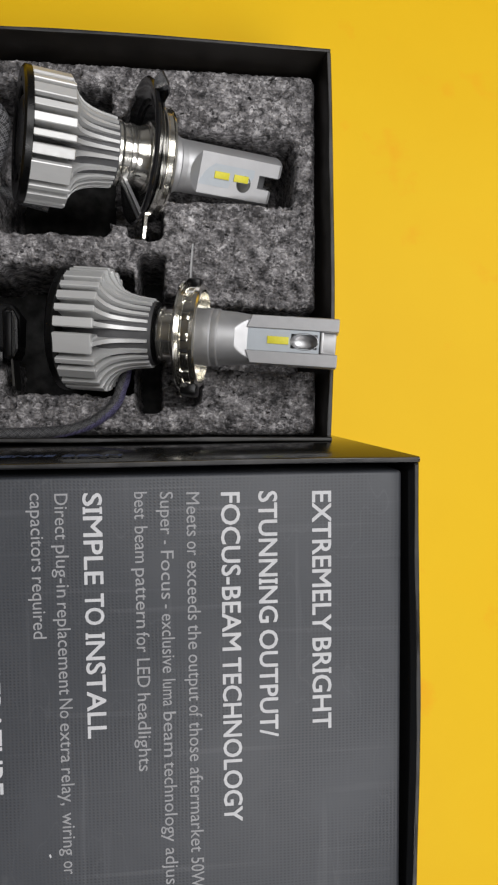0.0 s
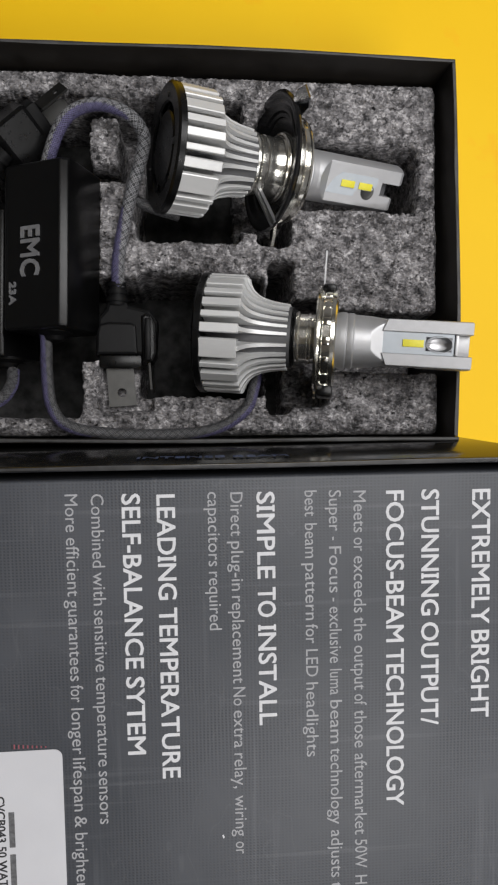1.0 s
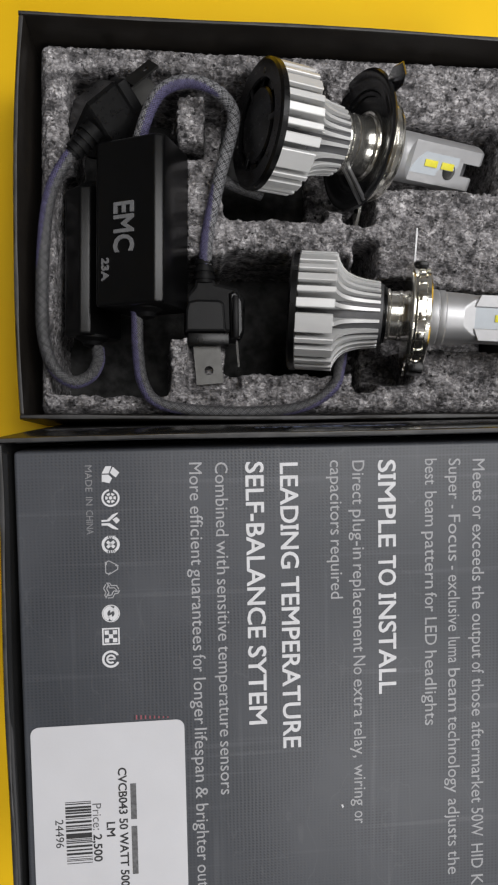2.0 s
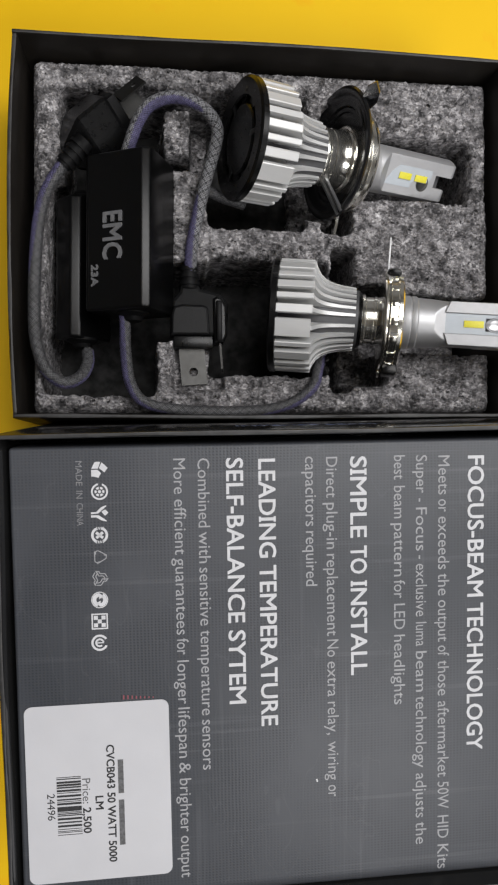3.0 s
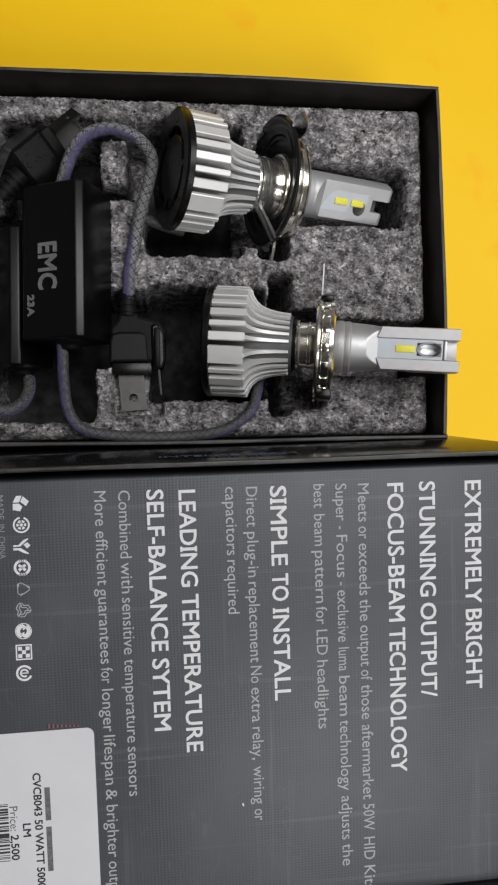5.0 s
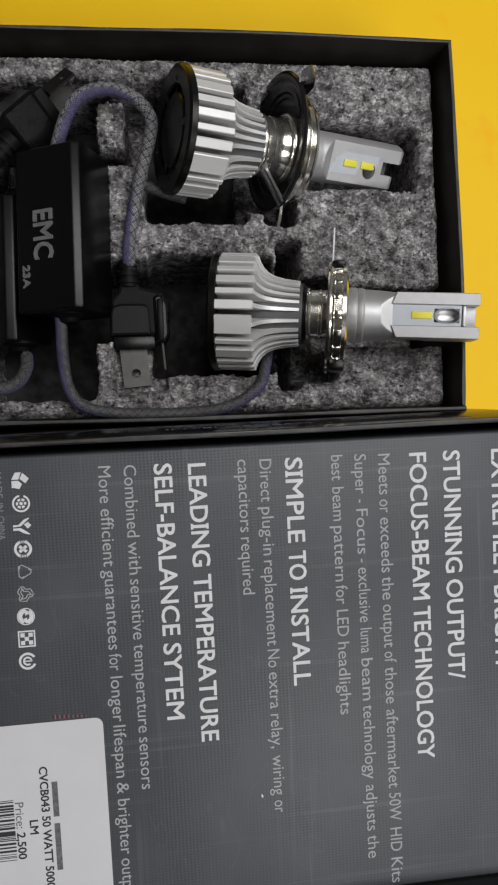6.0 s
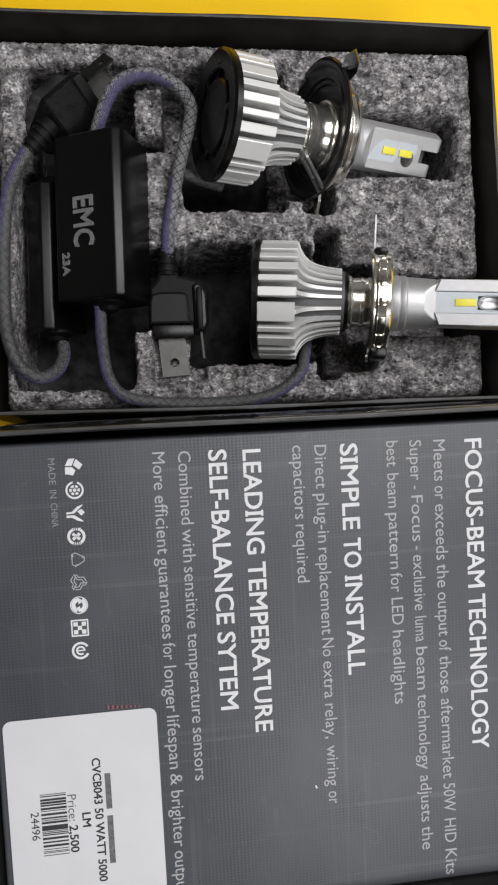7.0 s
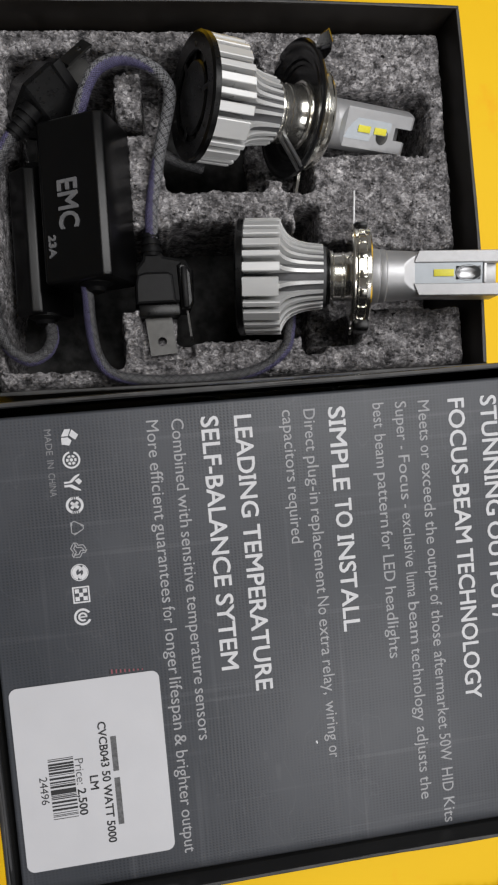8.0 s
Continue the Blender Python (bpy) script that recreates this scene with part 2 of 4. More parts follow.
DULL_METAL = plain("dull_grey_metal", (0.48, 0.48, 0.49), 0.38, 1.0, vary=0.1, scale=250, bump=0.12)
STEEL = plain("tinned_steel", (0.085, 0.084, 0.081), 0.5, 1.0, vary=0.1, scale=250, bump=0.15)
BLACK_PLASTIC = plain("black_plastic", (0.0032, 0.0032, 0.0034), 0.30, vary=0.2, scale=200, grain=2200, bump=0.12, spec=0.30)
BLACK_RUBBER = plain("black_rubber", (0.006, 0.006, 0.0063), 0.5, vary=0.25, scale=250, grain=1800, bump=0.3, spec=0.12)
CASE_BLACK = plain("smooth_black_case", (0.0026, 0.0026, 0.0028), 0.31, vary=0.2, scale=200, grain=2200, bump=0.06, spec=0.36, rough_vary=0.05)
GREY_PLASTIC = plain("dark_grey_plastic", (0.0055, 0.0055, 0.006), 0.40, vary=0.2, scale=300, grain=2000, bump=0.2, spec=0.14)
BOARD_BLUE = plain("pale_circuit_board", (0.50, 0.54, 0.58), 0.40, vary=0.03, scale=300)
PHOSPHOR = plain("yellow_phosphor", (0.82, 0.74, 0.06), 0.5, vary=0.05, scale=900)
SLEEVE_PALE = plain("pale_grey_braid", (0.22, 0.22, 0.23), 0.4, vary=0.25, scale=500)
SLEEVE_GREY = plain("grey_braid", (0.095, 0.094, 0.098), 0.34, vary=0.3, scale=500)
SLEEVE_DARK = plain("dark_braid", (0.035, 0.035, 0.038), 0.36, vary=0.3, scale=500)
# purplish sheen on one side of the leads, painted as strand colour
SLEEVE_SHEEN = plain("violet_sheen_braid", (0.115, 0.105, 0.20), 0.5, vary=0.3, scale=500)
SLEEVE_CORE = plain("dark_cable_core", (0.004, 0.004, 0.005), 0.6)
EMBOSS = plain("moulded_letters", (0.15, 0.15, 0.155), 0.35, vary=0.15, scale=500)
MAT_PILE = plain("dark_mat_pile", (0.022, 0.026, 0.018), 0.9, vary=0.5, scale=300, grain=900, bump=0.8)
MAT_GREY = plain("grey_mat", (0.075, 0.075, 0.08), 0.85, vary=0.4, scale=90, grain=900, bump=0.6, stretch=(0.2, 1, 1))
WALL_PAINT = plain("wall_paint", (0.26, 0.26, 0.26), 0.8, vary=0.04, scale=5)
FLOOR_TILE = plain("grey_floor", (0.30, 0.29, 0.28), 0.5, vary=0.1, scale=6)
LAMP_BODY = plain("lamp_body", (0.7, 0.7, 0.7), 0.4)

# ---- room and table ----
def slab(name, x0, x1, y0, y1, z0, z1, material, label, category):
    ob = new(name, mesh_of(name, box_bm(x0, x1, y0, y1, z0, z1), material, False))
    return tagged(ob, label, category, kind="structure")


RX, RY = 1.9, 1.9
slab("floor", -RX, RX, -RY, RY, FLOOR_Z - 0.1, FLOOR_Z, FLOOR_TILE, "plain grey floor of the room", "floor")
slab("ceiling", -RX, RX, -RY, RY, CEILING_Z, CEILING_Z + 0.1, WALL_PAINT, "plain grey painted ceiling", "ceiling")
slab("wall_north", -RX, RX, RY, RY + 0.1, FLOOR_Z, CEILING_Z, WALL_PAINT, "plain grey painted wall", "wall")
slab("wall_south", -RX, RX, -RY - 0.1, -RY, FLOOR_Z, CEILING_Z, WALL_PAINT, "plain grey painted wall", "wall")
slab("wall_west", -RX - 0.1, -RX, -RY, RY, FLOOR_Z, CEILING_Z, WALL_PAINT, "plain grey painted wall", "wall")
slab("wall_east", RX, RX + 0.1, -RY, RY, FLOOR_Z, CEILING_Z, WALL_PAINT, "plain grey painted wall", "wall")

for lx, ly, sx, sy, watts in LAMPS:
    f = thing("ceiling_light", pose(lx, ly, CEILING_Z), "flat white panel light fixed to the ceiling", "lamp", "ceiling lights")
    part("housing", box_bm(-sx / 2 - 0.02, sx / 2 + 0.02, -sy / 2 - 0.02, sy / 2 + 0.02, -0.04, 0, 0.006), LAMP_BODY, f)

table = thing("table", pose(0, 0, 0), "table with a smooth bright yellow top", "table", kind="structure")
part("tabletop", box_bm(-0.75, 0.75, -0.62, 0.62, -0.03, 0, 0.003), YELLOW, table, "bright yellow smooth tabletop")
for sx in (-0.69, 0.69):
    for sy in (-0.56, 0.56):
        part("leg", box_bm(sx - 0.025, sx + 0.025, sy - 0.025, sy + 0.025, FLOOR_Z, -0.03, 0.003), GREY_PLASTIC, table)

# ---- fuzzy mat at the table's near side ----
def mat_edge(x):
    return -0.2612 + 0.07 * (min(x, 0.1) - 0.05) + 0.0022 * math.sin(x * 38) + 0.0012 * math.sin(x * 121 + 1)


mat_thing = thing("mat", pose(0, 0, 0), "dark grey mat with a fuzzy green-black edge lying on the table", "mat")
bm = bmesh.new()
xs = [-0.5 + 0.01 * k for k in range(101)]
near = [(x, -0.60) for x in reversed(xs)]
extrude_bm([(x, mat_edge(x) - 0.002) for x in xs] + near, 0.0005, 0.003, bm)
part("base", bm, MAT_GREY, mat_thing, smooth=False)
rng = random.Random(5)
verts, faces = [], []
for k in range(5200):
    x = rng.uniform(-0.13, 0.24)
    back = rng.random() ** 1.8 * 0.011
    y = mat_edge(x) - back
    a = rng.gauss(math.pi / 2, 0.7)
    ln = rng.uniform(0.0018, 0.0045)
    w = rng.uniform(0.00010, 0.00022)
    lift = rng.uniform(0.001, 0.0035)
    dx, dy = math.cos(a), math.sin(a)
    b0 = len(verts)
    verts += [(x - dy * w, y + dx * w, 0.0025), (x + dy * w, y - dx * w, 0.0025),
              (x + dx * ln * 0.6 + dy * w * 0.7, y + dy * ln * 0.6 - dx * w * 0.7, 0.0025 + lift), (x + dx * ln * 0.6 - dy * w * 0.7, y + dy * ln * 0.6 + dx * w * 0.7, 0.0025 + lift),
              (x + dx * ln, y + dy * ln, 0.0022 + lift * 0.7)]
    faces += [(b0, b0 + 1, b0 + 2, b0 + 3), (b0 + 3, b0 + 2, b0 + 4)]
me = bpy.data.meshes.new("fibre_fringe")
me.from_pydata(verts, [], faces)
me.materials.append(MAT_PILE)
fib = new("fibre_fringe", me)
fib.parent = mat_thing
tagged(fib, "short green-black fibres along the edge", kind="stuff")

# ---- open tray with the sponge ----
TRAY = pose(-0.0412, 0.0822, 0, 0, 0, 0.75)
TW, TD, TH, WALL_T = 0.2110, 0.1580, 0.0625, 0.0020
tray = thing("open_box_tray", TRAY, "open black cardboard tray with worn edges, lying on the yellow table", "box")
hx, hy = TW / 2, TD / 2
part("bottom", box_bm(-hx + WALL_T, hx - WALL_T, -hy + WALL_T, hy - WALL_T, 0.0, 0.002), POCKET_FLOOR, tray, "dull black felt-like bottom", smooth=False)


def card_wall(length, height, thick, bow, seed):
    """An upright card wall along x with a slightly wavy, bowed line and a rounded top."""
    bm = bmesh.new()
    n, rnd = 40, random.Random(seed)
    ph = rnd.uniform(0, 6)
    sect = [(-thick / 2, 0), (-thick / 2, height - thick * 0.35), (-thick * 0.3, height - thick * 0.05), (0, height), (thick * 0.3, height - thick * 0.05), (thick / 2, height - thick * 0.35), (thick / 2, 0)]
    rows = []
    for i in range(n + 1):
        u = i / n
        off = bow * math.sin(math.pi * u) + 0.0002 * math.sin(9 * u + ph)
        rows.append([bm.verts.new((-length / 2 + length * u, y + off * (z / height), z + (0.00025 * math.sin(7 * u + ph) if z > height / 2 else 0))) for y, z in sect])
    for a, b in zip(rows, rows[1:]):
        for k in range(len(sect) - 1):
            bm.faces.new((a[k], b[k], b[k + 1], a[k + 1]))
        bm.faces.new((a[-1], b[-1], b[0], a[0]))
    for r in (rows[0], rows[-1]):
        bm.faces.new(r)
    return bm


def edge_strip(length, thick, bow, seed, height):
    """The worn paper edge along the top of a wall."""
    bm = bmesh.new()
    n, rnd = 60, random.Random(seed)
    ph = rnd.uniform(0, 6)
    rows = []
    for i in range(n + 1):
        u = i / n
        off = bow * math.sin(math.pi * u) + 0.0002 * math.sin(9 * u + ph)
        z = height + 0.00025 * math.sin(7 * u + ph) + 0.00012
        w = thick * (0.30 + 0.10 * math.sin(23 * u + ph) * math.sin(5 * u))
        x = -length / 2 + length * u
        rows.append([bm.verts.new((x, off - w, z - 0.0001)), bm.verts.new((x, off, z + 0.00005)), bm.verts.new((x, off + w, z - 0.0001)), bm.verts.new((x, off, z - 0.0006))])
    for a, b in zip(rows, rows[1:]):
        for k in range(4):
            bm.faces.new((a[k], b[k], b[(k + 1) % 4], a[(k + 1) % 4]))
    return bm


def walled(parent, w, d, h, t, z0, gloss, bows, seed):
    for k, (length, at) in enumerate((
            (w, pose(0, d / 2 - t / 2, z0)), (w, pose(0, -d / 2 + t / 2, z0, 0, 0, 180)),
            (d - 2 * t, pose(w / 2 - t / 2, 0, z0, 0, 0, -90)), (d - 2 * t, pose(-w / 2 + t / 2, 0, z0, 0, 0, 90)))):
        p = part("side_wall", card_wall(length, h, t, bows[k], seed + k), gloss, parent, at=at)
        part("worn_edge", edge_strip(length - 0.001, t, bows[k], seed + k, h), CARD_EDGE, p, "greyish worn top edge")


walled(tray, TW, TD, TH, WALL_T, 0.0, BLACK_CARD, (0.0008, 0.0004, 0.0016, 0.0026), 11)

# the sponge: a slab with pockets cut for the bulbs, drivers, plugs and leads
POCKETS = [  # x0, x1, y0, y1, floor, in millimetres
    (-136, -89, 13, 40, -7), (-135, -83, 36, 108, -7), (-130, -88, 104, 145, -7), (-92, -64, 111, 145, 6),
    (-67, -24, 87, 146, -7), (-30, -10, 92, 136, 8), (-17, -3, 86, 141, 3), (-6, 51, 102.5, 130.5, 4),
    (-66, -14, 22.5, 73, -7), (-91, -60, 37, 71, -7), (-82, -60, 15.5, 40, 42.5), (-12.5, -2, 15.5, 79, -5), (-5, 13, 19, 63, 22), (8, 66, 34, 59.5, 12),
]
ISLANDS = [(-87.5, -74.5, 117, 138)]


def foam_height(x, y):
    """Height of the sponge at a place on the table, in metres."""
    X, Y = x * 1000, y * 1000
    wob = noise.noise((X * 0.11, Y * 0.11, 3.0)) * 1.0 + noise.noise((X * 0.45, Y * 0.45, 7.0)) * 0.8
    h = 50.5 + noise.noise((X * 0.05, Y * 0.05, 1.0)) * 1.2 + noise.noise((X * 0.42, Y * 0.42, 5.0)) * 0.8 + noise.noise((X * 0.95, Y * 0.95, 9.0)) * 0.85 - 2.0 * max(0, noise.noise((X * 0.55, Y * 0.4, 21.0)) - 0.25)
    top = h
    for x0, x1, y0, y1, floor in POCKETS:
        rr = min(2.5, (x1 - x0) / 2, (y1 - y0) / 2)
        qx, qy = max(x0 + rr - X, X - x1 + rr), max(y0 + rr - Y, Y - y1 + rr)
        d = rr - math.hypot(max(qx, 0), max(qy, 0)) - min(0, max(qx, qy)) + wob
        if d > -2:
            k = min(1, max(0, (d + 0.7) / 1.7))
            k = k * k * (3 - 2 * k)
            h = min(h, top * (1 - k) + (floor + wob) * k - 0.7 * max(0, 1 - abs(d + 0.8)))
    for x0, x1, y0, y1 in ISLANDS:
        d = min(X - x0, x1 - X, Y - y0, y1 - Y) + wob
        k = min(1, max(0, (d + 1) / 2))
        h = h * (1 - k) + (top - 1.5) * k
    return h * 0.001


FX0, FX1, FY0, FY1 = -hx + WALL_T + 0.0036, hx - WALL_T - 0.0012, -hy + WALL_T + 0.0012, hy - WALL_T - 0.0022
NX, NY = 460, 345
verts, faces, peg_faces = [], [], []
for j in range(NY + 1):
    for i in range(NX + 1):
        lx, ly = FX0 + (FX1 - FX0) * i / NX, FY0 + (FY1 - FY0) * j / NY
        wp = TRAY @ Vector((lx, ly, 0))
        ex, ey = min(lx - FX0, FX1 - lx), min(ly - FY0, FY1 - ly)
        edge = 0.0035 - math.hypot(max(0, 0.0035 - ex), max(0, 0.0035 - ey))
        z = foam_height(wp.x, wp.y) - 0.005 * max(0, 1 - edge / 0.0035) ** 2
        verts.append((lx, ly, max(z, 0.0024)))
for j in range(NY):
    for i in range(NX):
        a = j * (NX + 1) + i
        quad = (a, a + 1, a + NX + 2, a + NX + 1)
        if any(verts[q][2] > 0.0028 for q in quad):  # pockets are cut right through
            wp = TRAY @ Vector(verts[a]) * 1000
            on_peg = any(x0 - 2.5 < wp.x < x1 + 2.5 and y0 - 2.5 < wp.y < y1 + 2.5 for x0, x1, y0, y1 in ISLANDS)
            (peg_faces if on_peg else faces).append(quad)
rim = [j for j in range(NX)] + [j * (NX + 1) + NX for j in range(NY)] + [NY * (NX + 1) + i for i in range(NX, 0, -1)] + [j * (NX + 1) for j in range(NY, 0, -1)]
b0 = len(verts)
verts += [(verts[k][0], verts[k][1], 0.0025) for k in rim]
for k in range(len(rim)):
    q = (k + 1) % len(rim)
    faces.append((rim[k], b0 + k, b0 + q, rim[q]))
foam = thing("sponge_insert", TRAY, "grey speckled sponge insert with cut pockets, in the tray", "foam insert")
for name, quads in (("slab", faces), ("peg", peg_faces)):
    used = sorted({k for q in quads for k in q})
    at_new = {k: n for n, k in enumerate(used)}
    me = bpy.data.meshes.new(name)
    me.from_pydata([verts[k] for k in used], [], [tuple(at_new[k] for k in q) for q in quads])
    me.polygons.foreach_set("use_smooth", [True] * len(me.polygons))
    me.materials.append(SPONGE)
    part(name, me, SPONGE, foam, "loose strip of sponge standing between pockets" if name == "peg" else "")

# ---- lettering ----
@functools.lru_cache(None)
def text_span(text):
    """Left and right end of a text of size 1."""
    cu = bpy.data.curves.new("line", "FONT")
    cu.body = text
    ob = bpy.data.objects.new("line", cu)
    scene.collection.objects.link(ob)
    bpy.context.view_layer.update()
    me = bpy.data.meshes.new_from_object(ob.evaluated_get(bpy.context.evaluated_depsgraph_get()))
    bpy.data.objects.remove(ob)
    return min(v.co.x for v in me.vertices), max(v.co.x for v in me.vertices)


def lettering(text, height, length, material, parent, at, name="lettering", bold=0.0, raised=0.00006, spacing=1.0, serifs=False):
    """A line of text along local x, cap height and length in metres, its base line at `at`; bold thickens the strokes, in metres."""
    cu = bpy.data.curves.new("line", "FONT")
    cu.body, cu.size, cu.resolution_u, cu.space_character = text, 1.0, 3, spacing
    cu.extrude = 0.5
    ob = bpy.data.objects.new("line", cu)
    scene.collection.objects.link(ob)
    bpy.context.view_layer.update()
    me = bpy.data.meshes.new_from_object(ob.evaluated_get(bpy.context.evaluated_depsgraph_get()))
    bpy.data.objects.remove(ob)
    co = np.empty(len(me.vertices) * 3)
    me.vertices.foreach_get("co", co)
    co = co.reshape(-1, 3)
    co[:, 0] = (co[:, 0] - co[:, 0].min()) * ((length - 2 * bold) / (co[:, 0].max() - co[:, 0].min())) + bold
    co[:, 1] = co[:, 1] * (height - 2 * bold) / CAP + bold
    top = co[:, 2] > 0
    polys = [tuple(p.vertices) for p in me.polygons]
    vs, fs = [], []
    for q, (dx, dy) in enumerate(((0, 0), (1, 0.6), (-1, 0.6), (1, -0.6), (-1, -0.6), (0, 1), (0, -1)) if bold else ((0, 0),)):
        c = co.copy()
        c[:, 0] += dx * bold
        c[:, 1] += dy * bold
        c[:, 2] = np.where(top, raised + 0.000006 * q, 0.00002)
        b0 = len(vs)
        vs += [tuple(p) for p in c]
        fs += [tuple(b0 + k for k in p) for p in polys]
    whole = text_span(text)
    for k in [k for k, c in enumerate(text) if c == "I"] if serifs else ():  # capital I with cross strokes
        k0, k1 = text_span("I")
        edge, unit = text_span(text[:k + 1])[1] - whole[0], (length - 2 * bold) / (whole[1] - whole[0])
        x, half, t = (edge - (k1 - k0) / 2) * unit + bold, 1.15 * (k1 - k0) * unit, 0.13 * height
        for y0, y1 in ((0, t), (height - t, height)):
            b0 = len(vs)
            vs += [(x - half, y0, raised + 0.00005), (x + half, y0, raised + 0.00005), (x + half, y1, raised + 0.00005), (x - half, y1, raised + 0.00005)]
            fs.append((b0, b0 + 1, b0 + 2, b0 + 3))
    me = bpy.data.meshes.new(name)
    me.from_pydata(vs, [], fs)
    me.materials.append(material)
    lo = new(name, me)
    lo.parent, lo.matrix_basis = parent, at
    return lo


def cap_height():
    cu = bpy.data.curves.new("line", "FONT")
    cu.body, cu.size = "H", 1.0
    ob = bpy.data.objects.new("line", cu)
    scene.collection.objects.link(ob)
    bpy.context.view_layer.update()
    me = bpy.data.meshes.new_from_object(ob.evaluated_get(bpy.context.evaluated_depsgraph_get()))
    bpy.data.objects.remove(ob)
    return max(v.co.y for v in me.vertices)


CAP = cap_height()

# ---- closed box, printed underside up ----
LID = pose(-0.030, -0.078, 0.12174, 4.29, -0.88, 1.55)
closed_box = thing("closed_box", LID, "closed black cardboard box, grey printed underside up, on the yellow table", "box")
BW0, BW1, BD0, BD1, RECESS, BT = -0.1058, 0.1073, -0.0833, 0.0750, 0.0062, 0.0018
bw, bd = BW1 - BW0, BD1 - BD0
LOW = -0.118
mid = pose((BW0 + BW1) / 2, (BD0 + BD1) / 2, LOW)
shell = part("lid", box_bm(-bw / 2 + BT, bw / 2 - BT, -bd / 2 + BT, bd / 2 - BT, 0.0, 0.003), GLOSS_CARD, closed_box, "glossy black outer lid", at=mid, smooth=False)
walled(shell, bw, bd, RECESS - LOW, BT, 0.0, GLOSS_CARD, (0.0003, 0.0005, 0.0008, 0.0004), 31)
panel = part("printed_panel", box_bm(-0.1026, 0.1038, -0.0812, 0.0705, -0.03, 0, 0.0012, 3), BOARD, closed_box, "grey printed board with white lettering")


def print_line(text, u, cap, spans, bold=0):
    """One printed line, word by word: base line u, cap height and each word's from and to, in millimetres."""
    for word, (v0, v1) in zip(text.split(), spans):
        short = word in ("-",)
        lettering(word, cap * MM, (v0 - v1) * MM, (PRINT_GREY, PRINT_WHITE, PRINT_FAINT)[bold], panel, pose(u * MM, v0 * MM, 0, 0, 0, -90), "printed_word", (0.0, 0.00012, 0.0)[bold] if not short else 0.0, (0.00006, 0.00010, 0.00005)[bold], serifs=bold == 1)


print_line("EXTREMELY BRIGHT", 75.8, 5.9, [(64.6, 21.2), (19.1, -9.6)], 1)
print_line("STUNNING OUTPUT/", 59.4, 5.7, [(64.9, 24.5), (22.3, -11.3)], 1)
print_line("FOCUS-BEAM TECHNOLOGY", 48.1, 5.7, [(64.8, 16.3), (14.1, -37.6)], 1)
print_line("Meets or exceeds the output of those aftermarket 50W HID Kits", 37.8, 3.9, [(65.0, 51.8), (50.2, 45.9), (44.3, 26.2), (24.8, 17.2), (15.6, 1.2), (-0.2, -3.8), (-5.4, -17.7), (-19.7, -46.6), (-48.3, -57.9), (-60.4, -68.5), (-70.8, -79.5)])
print_line("Super - Focus - exclusive luma beam technology adjusts the", 30.0, 3.8, [(65.3, 52.5), (50.7, 49.6), (47.6, 32.9), (31.3, 30.1), (28.4, 10.3), (8.3, 0.0), (-1.8, -15.9), (-17.5, -42.7), (-44.7, -60.5), (-62.1, -70.0)])
print_line("best beam pattern for LED headlights", 22.4, 3.8, [(65.4, 57.3), (55.1, 44.2), (42.5, 24.4), (23.1, 16.9), (15.0, 6.2), (4.3, -19.9)])
print_line("SIMPLE TO INSTALL", 7.4, 5.6, [(65.4, 38.1), (35.4, 25.9), (23.1, -8.8)], 1)
print_line("Direct plug-in replacement No extra relay, wiring or", -0.7, 3.8, [(65.4, 51.8), (50.1, 34.6), (32.9, 5.1), (3.8, -2.1), (-3.7, -15.8), (-17.6, -29.0), (-31.4, -44.8), (-46.6, -50.7)])
print_line("capacitors required", -7.7, 3.8, [(65.7, 42.5), (40.8, 22.4)])
print_line("LEADING TEMPERATURE", -23.3, 5.6, [(65.3, 32.5), (30.0, -24.5)], 1)
print_line("SELF-BALANCE SYTEM", -33.9, 5.6, [(65.8, 11.1), (8.6, -16.3)], 1)
print_line("Combined with sensitive temperature sensors", -43.1, 3.8, [(65.9, 43.3), (41.8, 31.5), (30.0, 10.7), (9.1, -19.6), (-21.1, -38.2)])
print_line("More efficient guarantees for longer lifespan & brighter output", -50.9, 3.8, [(66.0, 54.5), (52.7, 34.6), (33.4, 8.0), (6.7, 1.3), (-0.6, -15.3), (-16.5, -33.6), (-35.2, -38.9), (-40.7, -59.0), (-60.4, -74.8)])
print_line("MADE IN CHINA", -81.9, 2.0, [(65.9, 58.0), (56.4, 53.9), (52.4, 45.1)], 2)


def flat_ring(bm, r0, r1, a0=0, a1=360, n=24, c=(0, 0)):
    o, i = arc(*c, r1, a0, a1, n), arc(*c, r0, a0, a1, n)
    for k in range(n):
        bm.faces.new([bm.verts.new((*p, 0)) for p in (o[k], o[k + 1], i[k + 1], i[k])])


def flat_poly(bm, pts):
    bm.faces.new([bm.verts.new((*p, 0)) for p in pts])


def stroke(bm, pts, w):
    for (x0, y0), (x1, y1) in zip(pts, pts[1:]):
        d = math.hypot(x1 - x0, y1 - y0)
        nx, ny = -(y1 - y0) / d * w / 2, (x1 - x0) / d * w / 2
        flat_poly(bm, [(x0 + nx, y0 + ny), (x1 + nx, y1 + ny), (x1 - nx, y1 - ny), (x0 - nx, y0 - ny)])


